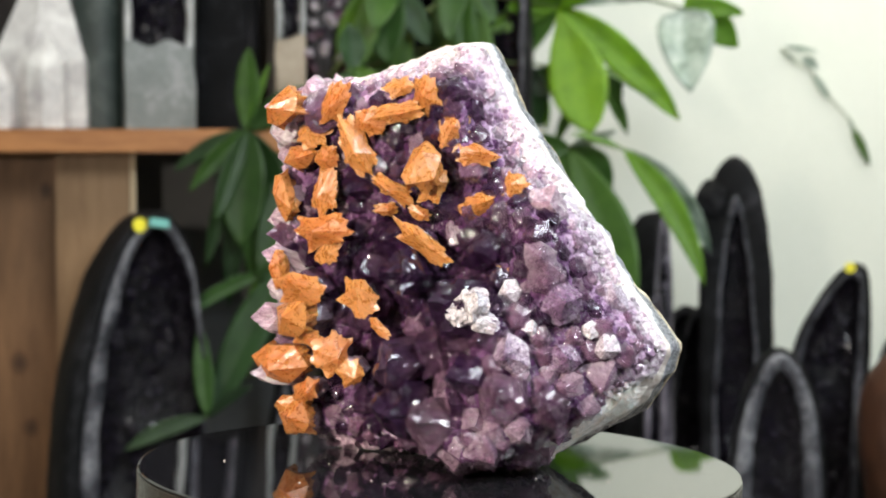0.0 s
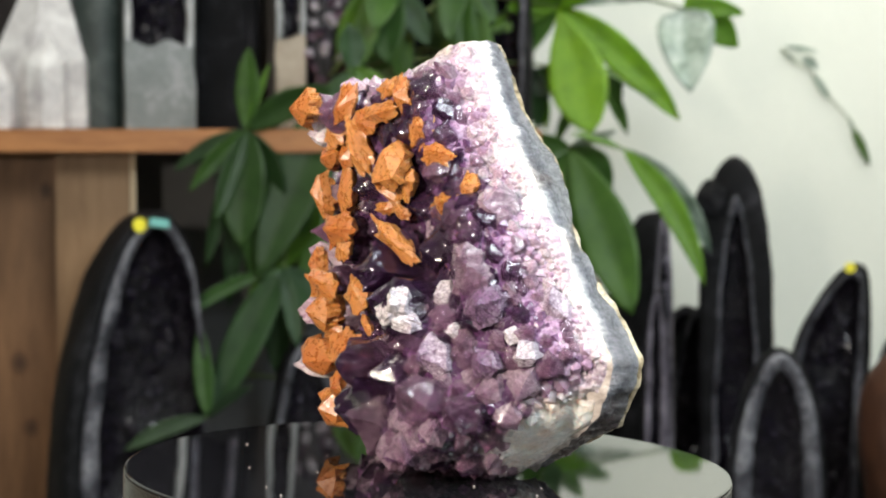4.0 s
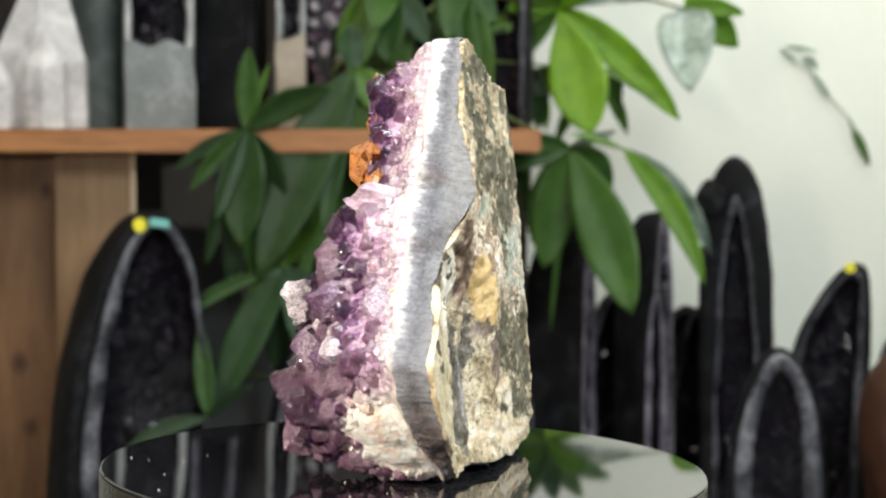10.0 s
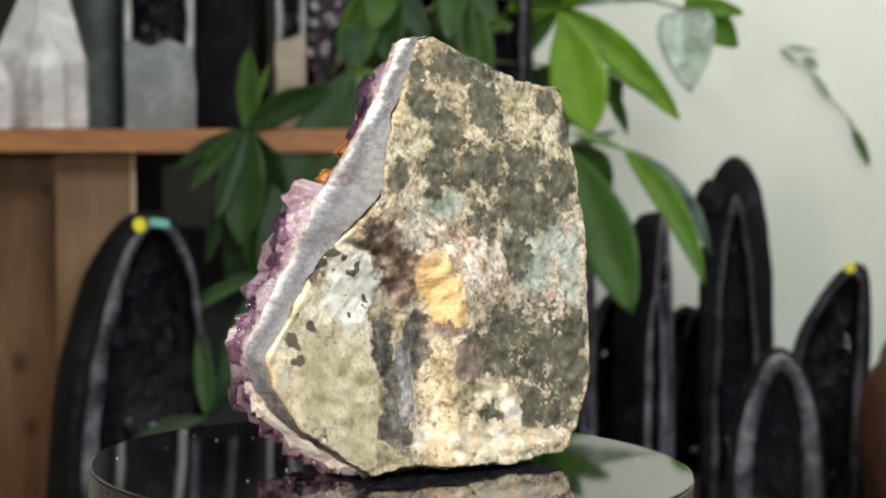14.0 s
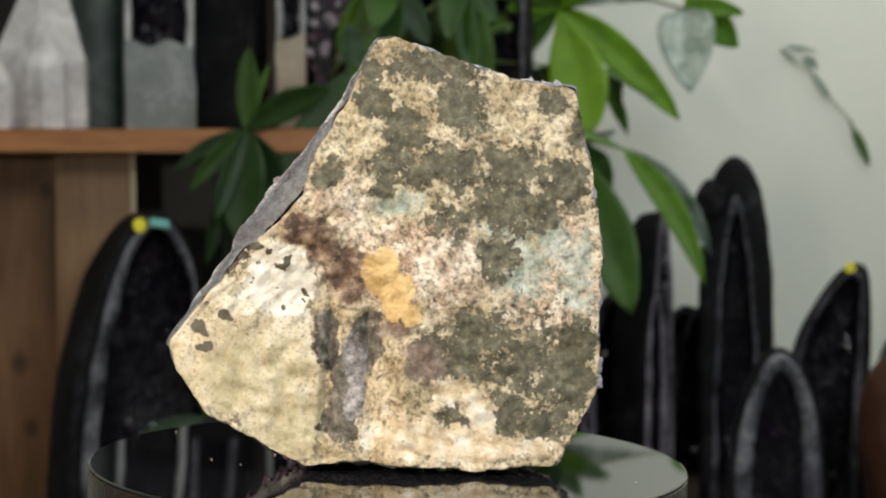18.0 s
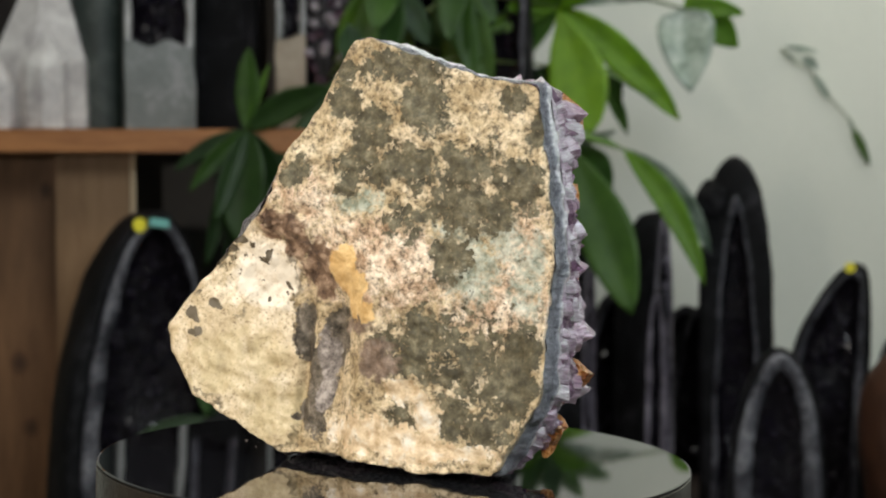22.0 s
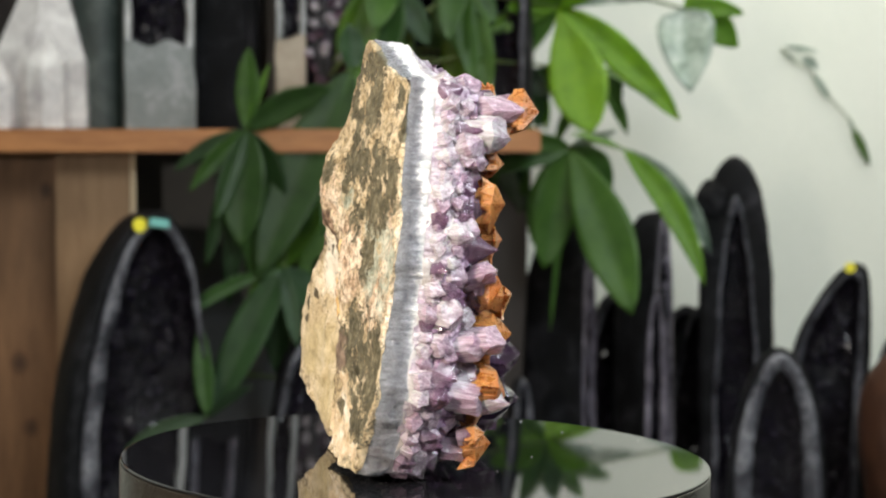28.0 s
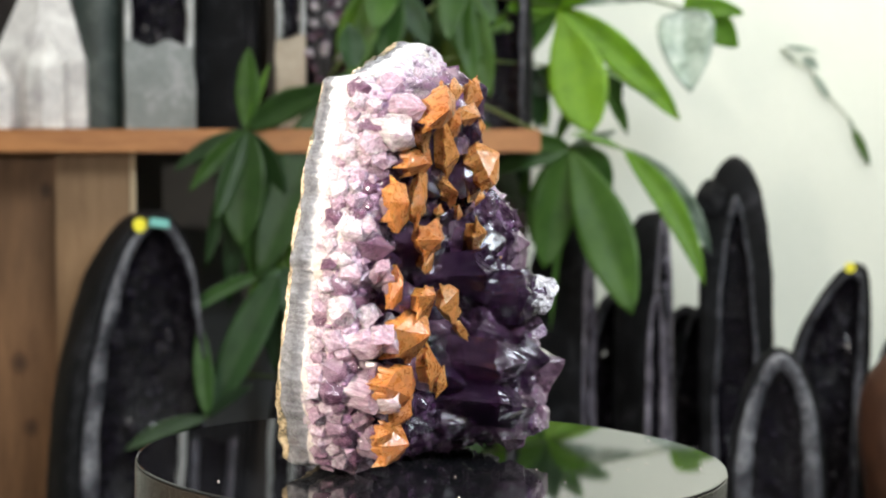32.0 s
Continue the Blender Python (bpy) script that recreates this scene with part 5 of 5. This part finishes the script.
part("quartz_point", hex_point(0.040, 0.165, 0.115, 6), CLEAR, quartz, m=pose(0.012, -0.070, 0, 0, 0, 20))
part("quartz_point", hex_point(0.030, 0.12, 0.085, 8), CLEAR, quartz, m=pose(-0.066, -0.080, 0))

druse = thing("druse_chunk", pose(*there(-172, SHELF, 3.45)), "dark amethyst chunk with white glinting crystals", "crystal")
bm = bmesh.new()
r3 = random.Random(5)
bmesh.ops.create_icosphere(bm, subdivisions=3, radius=1.0)
for v in bm.verts:
    v.co = Vector((v.co.x * 0.036, v.co.y * 0.04, 0.16 + v.co.z * 0.16)) * (1 + 0.06 * noise.noise(v.co * 3))
low = min(v.co.z for v in bm.verts)
bmesh.ops.translate(bm, verts=bm.verts, vec=(0, 0, -low))
part("matrix", bm, LINING, druse)
for k in range(46):
    a, z = r3.uniform(math.pi, 2 * math.pi), r3.uniform(0.05, 0.29)
    rr = 0.036 * math.sqrt(max(0.05, 1 - ((z - 0.16) / 0.16) ** 2))
    part("crystal", r3.choice(ice if r3.random() < 0.35 else pale if r3.random() < 0.5 else violet), None, druse, m=Matrix.Translation((rr * math.cos(a), rr * math.sin(a), z)) @ Vector((math.cos(a), math.sin(a), 0.4)).to_track_quat("Z", "Y").to_matrix().to_4x4() @ Matrix.Diagonal((0.009, 0.009, 0.02, 1)))

# ---------------------------------------------------------------- money tree
tree = thing("money_tree", pose(*there(-220, LOW, 3.42)), "leafy green money tree with drooping palmate leaves", "plant")
TREE = tree.matrix_basis.inverted()
leaf_rng = random.Random(11)


def leaf(base, tip, width, mat=None, arch=0.12, roll=None, peak=0.92):
    """One leaflet: widest past its middle, pointed, folded along the midrib and bowed."""
    base, tip = TREE @ base, TREE @ tip
    n, half = 14, 4
    way = tip - base
    length = way.length
    d = way.normalized()
    eye = (TREE @ Vector(EYE) - base).normalized()
    side = d.cross(eye).normalized()
    face = side.cross(d).normalized()
    roll = leaf_rng.uniform(-22, 22) if roll is None else roll
    turn = Matrix.Rotation(math.radians(roll), 3, d)
    side, face = turn @ side, turn @ face
    up = Vector((0, 0, 1))
    lift = (up - d * up.dot(d))
    bm = bmesh.new()
    rows = []
    wave = leaf_rng.uniform(0, 6)
    for i in range(n + 1):
        t = i / n
        w = width * 0.5 * (math.sin(math.pi * t ** peak) ** 0.7) * (1.02 - 0.08 * t) * (1 + 0.03 * math.sin(9 * t + wave))
        c = way * t + lift * (arch * length * 4 * t * (1 - t) * 0.5)
        row = []
        for k in range(-half, half + 1):
            s = k / half
            fold = abs(s) * w * 0.22 + 0.03 * width * math.sin(5 * t * math.pi + wave) * s * s
            row.append(bm.verts.new(c + side * (s * max(w, 0.0006)) + face * (fold - 0.1 * w)))
        rows.append(row)
    for a, b in zip(rows, rows[1:]):
        for k in range(2 * half):
            bm.faces.new((a[k], a[k + 1], b[k + 1], b[k]))
    ob = part("leaflet", bm, mat or LEAF, tree, "pale leaf underside" if mat is PALE_LEAF else "", True, Matrix.Translation(base))
    solid = ob.modifiers.new("thickness", "SOLIDIFY")
    solid.thickness = 0.0007
    return ob


def stalk(points, r0, r1, mat=None):
    pts = [TREE @ p for p in points]
    k = len(pts)
    part("stalk", tube(pts, [r0 + (r1 - r0) * i / (k - 1) for i in range(k)]), mat or STEM, tree, smooth=True)


def whorl(u, v, d, tips, mat=None):
    """Leaflets that spread from one point. tips: (u, v, nearer by, width in mm)."""
    node_at = there(u, v, d)
    for tu, tv, near, w, *rest in tips:
        rest = rest or [mat]
        slim = 1.0
        leaf(node_at, there(tu, tv, d - near), slim * w / 1000 * d / 3.3, rest[0] or mat, *rest[1:])
    return node_at


TOP = there(-205, 60, 3.42)
stalk([there(-220, LOW, 3.42), there(-224, -420, 3.42), there(-216, -180, 3.42), TOP], 0.016, 0.009, BARK)
# Upper leaflets take the duller green, for their undersides in shade.
n1 = whorl(238, 230, 3.55, [(300, 6, 0.10, 104, LIT_LEAF, 0.06, 6, 1.5), (456, 30, 0.06, 60), (110, 182, 0.02, 42), (120, 96, -0.06, 62, LEAF), (262, 332, 0.04, 46, LEAF), (312, 325, 0.02, 40, LEAF),
                           (150, 300, 0.0, 44, LEAF), (360, 292, -0.04, 42, LEAF), (200, 340, 0.06, 42, LEAF), (400, 240, 0.0, 24, PALE_LEAF), (148, 226, 0.05, 40), (140, 264, 0.08, 48), (318, 262, 0.1, 40)], LIT_LEAF)
n2 = whorl(462, 226, 3.50, [(474, 80, 0.04, 104, PALE_LEAF, 0.1, 4, 0.55), (560, 160, -0.04, 66), (568, 218, 0.02, 36), (520, 262, 0.0, 40)], LIT_LEAF)
n3 = whorl(262, -18, 3.42, [(374, -315, 0.10, 98, LEAF, 0.12, 8, 1.15), (336, -92, 0.0, 66), (216, -232, -0.02, 84), (130, -62, 0.02, 50), (196, -190, -0.05, 70), (132, -18, 0.04, 40, SHADED_LEAF), (228, -345, -0.06, 14), (345, 12, 0.03, 30, PALE_LEAF, 0.05, 50)], LEAF)
n4 = whorl(355, -20, 3.36, [(502, -262, 0.08, 46, LIT_LEAF, 0.28, 0), (262, 8, 0.0, 26, LEAF, 0.05, 60), (512, -205, -0.05, 44, PALE_LEAF, 0.3)])
# Left-hand leaflets, mostly in the green that has shade in its colour.
n5 = whorl(-309, 12, 3.2, [(-306, 158, 0.0, 46, SHADED_LEAF), (-158, 88, 0.03, 56), (-268, 130, 0.0, 16, LEAF), (-412, -96, 0.02, 34), (-322, -196, 0.0, 84), (-366, -150, 0.03, 40), (-250, -140, -0.04, 70), (-384, -232, -0.03, 36), (-300, -262, -0.05, 50), (-440, -60, -0.02, 30), (-344, -300, -0.06, 44)], SHADED_LEAF)
n6 = whorl(-120, 120, 3.25, [(-292, -250, 0.04, 104, SHADED_LEAF, 0.1, 12), (-176, -176, 0.03, 42, LEAF), (-250, -120, 0.0, 70, SHADED_LEAF), (-60, 40, 0.0, 60), (-90, -110, -0.02, 70, SHADED_LEAF), (-130, 200, 0.0, 50)], LEAF)
n7 = whorl(-60, 275, 3.4, [(-128, 100, 0.06, 50), (-85, 190, 0.1, 60), (-110, 125, 0.03, 62), (-62, 130, 0.05, 74), (-150, 150, 0.0, 56), (12, 160, 0.0, 50), (-30, 90, -0.04, 60), (-20, 380, 0.0, 70)], LEAF)
n8 = whorl(58, 290, 3.45, [(90, 90, 0.04, 44), (46, 170, 0.08, 50), (120, 70, 0.0, 60), (72, 140, 0.03, 56), (104, 130, 0.0, 50), (20, 150, -0.02, 44), (130, 200, 0.0, 52), (60, 60, -0.05, 60)])
n9 = whorl(-246, -232, 3.24, [(-376, -498, 0.02, 72, LEAF, 0.1, 10), (-262, -420, -0.05, 60, SHADED_LEAF), (-222, -372, 0.02, 34, LEAF), (-160, -330, -0.02, 60, LEAF), (-312, -330, -0.04, 52, LEAF), (-468, -362, 0.03, 26, LEAF, 0.2)], LEAF)
n10 = whorl(-384, -498, 3.15, [(-532, -558, 0.03, 30), (-396, -330, -0.02, 36, LEAF), (-300, -440, 0.02, 22)], SHADED_LEAF)
n11 = whorl(40, -20, 3.5, [(-30, -160, 0.0, 70), (60, -190, 0.03, 70), (110, -120, 0.0, 60), (-70, -60, 0.0, 60), (120, 20, 0.0, 60), (0, 110, 0.0, 70)], SHADED_LEAF)
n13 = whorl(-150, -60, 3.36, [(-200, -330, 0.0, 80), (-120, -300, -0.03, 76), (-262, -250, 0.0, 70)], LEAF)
n12 = whorl(130, 20, 3.6, [(180, -130, 0.0, 70), (90, -150, 0.0, 60), (170, 140, 0.0, 60), (60, 130, 0.0, 60), (190, 60, 0.0, 50)], SHADED_LEAF)
# slender leaflets that hang behind and between the larger ones
for u, v, d in ((-250, 0, 3.55), (-205, -90, 3.55), (-140, 150, 3.5), (-130, -20, 3.6), (-60, 190, 3.55), (20, 240, 3.6), (130, 150, 3.6), (200, 120, 3.62), (150, -10, 3.62), (310, 120, 3.6)):
    at = there(u, v, d)
    stalk([TOP, there((u - 205) / 2, (v + 60) / 2 + 50, 3.45), at], 0.0035, 0.0022)
    for k in range(7):
        a = math.radians(leaf_rng.uniform(200, 340))
        reach = leaf_rng.uniform(70, 165)
        leaf(at, there(u + reach * 0.75 * math.cos(a), v + reach * math.sin(a), d - leaf_rng.uniform(-0.06, 0.06)), leaf_rng.uniform(0.026, 0.050), leaf_rng.choice((LEAF, SHADED_LEAF, SHADED_LEAF, LIT_LEAF)), 0.15, leaf_rng.uniform(-45, 45))
for tip_at, mid in ((n1, (60, 260)), (n2, (330, 262)), (n3, (80, 70)), (n4, (280, -2)), (n5, (-270, 60)), (n6, (-190, 70)), (n7, (-120, 190)), (n8, (-60, 230)),
                    (n9, (-240, -180)), (n10, (-330, -420)), (n11, (-60, 70)), (n13, (-180, 10)), (n12, (0, 110))):
    start = TOP if tip_at is not n2 else n1
    start = n3 if tip_at is n4 else start
    start = there(-217, -220, 3.42) if tip_at is n9 else start
    start = there(-223, -430, 3.42) if tip_at is n10 else start
    stalk([start, there(*mid, 3.42 if tip_at is not n2 else 3.53), tip_at], 0.0045, 0.0028)
part("pot", lathe([(0.09, 0.0), (0.10, 0.004), (0.115, 0.16), (0.12, 0.165), (0.112, 0.17), (0.10, 0.15)], 40), RUST, tree, "dark brown pot")

# thin vine hanging before the wall
vine = thing("hanging_vine", pose(*there(640, 158, 4.19)), "thin dry vine with narrow leaves hanging by the wall", "plant")
VINE = vine.matrix_basis.inverted()
path = [there(632, 155, 4.19), there(668, 128, 4.19), there(694, 108, 4.19), there(722, 68, 4.19), (there(757, 33, 4.19)), there(784, -20, 4.19), there(794, -48, 4.19)]
part("stem", tube([VINE @ p for p in path], [0.0016] * len(path), 6), STEM, vine, smooth=True)
TREE = VINE
tree = vine
for a, b, w in (((632, 155), (664, 128), 7), ((672, 140), (700, 122), 18), ((690, 112), (722, 66), 14), ((757, 33), (764, 12), 8), ((762, 18), (794, -50), 16), ((640, 160), (700, 150), 9)):
    leaf(there(*a, 4.19), there(*b, 4.19), w / 1000 * 4.19 / 3.3, PALE_LEAF if w != 16 else None, 0.05)

# ---------------------------------------------------------------- what turns
def motions():
    walk(cluster, [(t, LEVEL @ pose(0, 0, 0, 0, 0, a)) for t, a in SPIN])
    walk(platter, [(t, pose(0, 0, 0, 0, 0, a)) for t, a in SPIN])


motions()
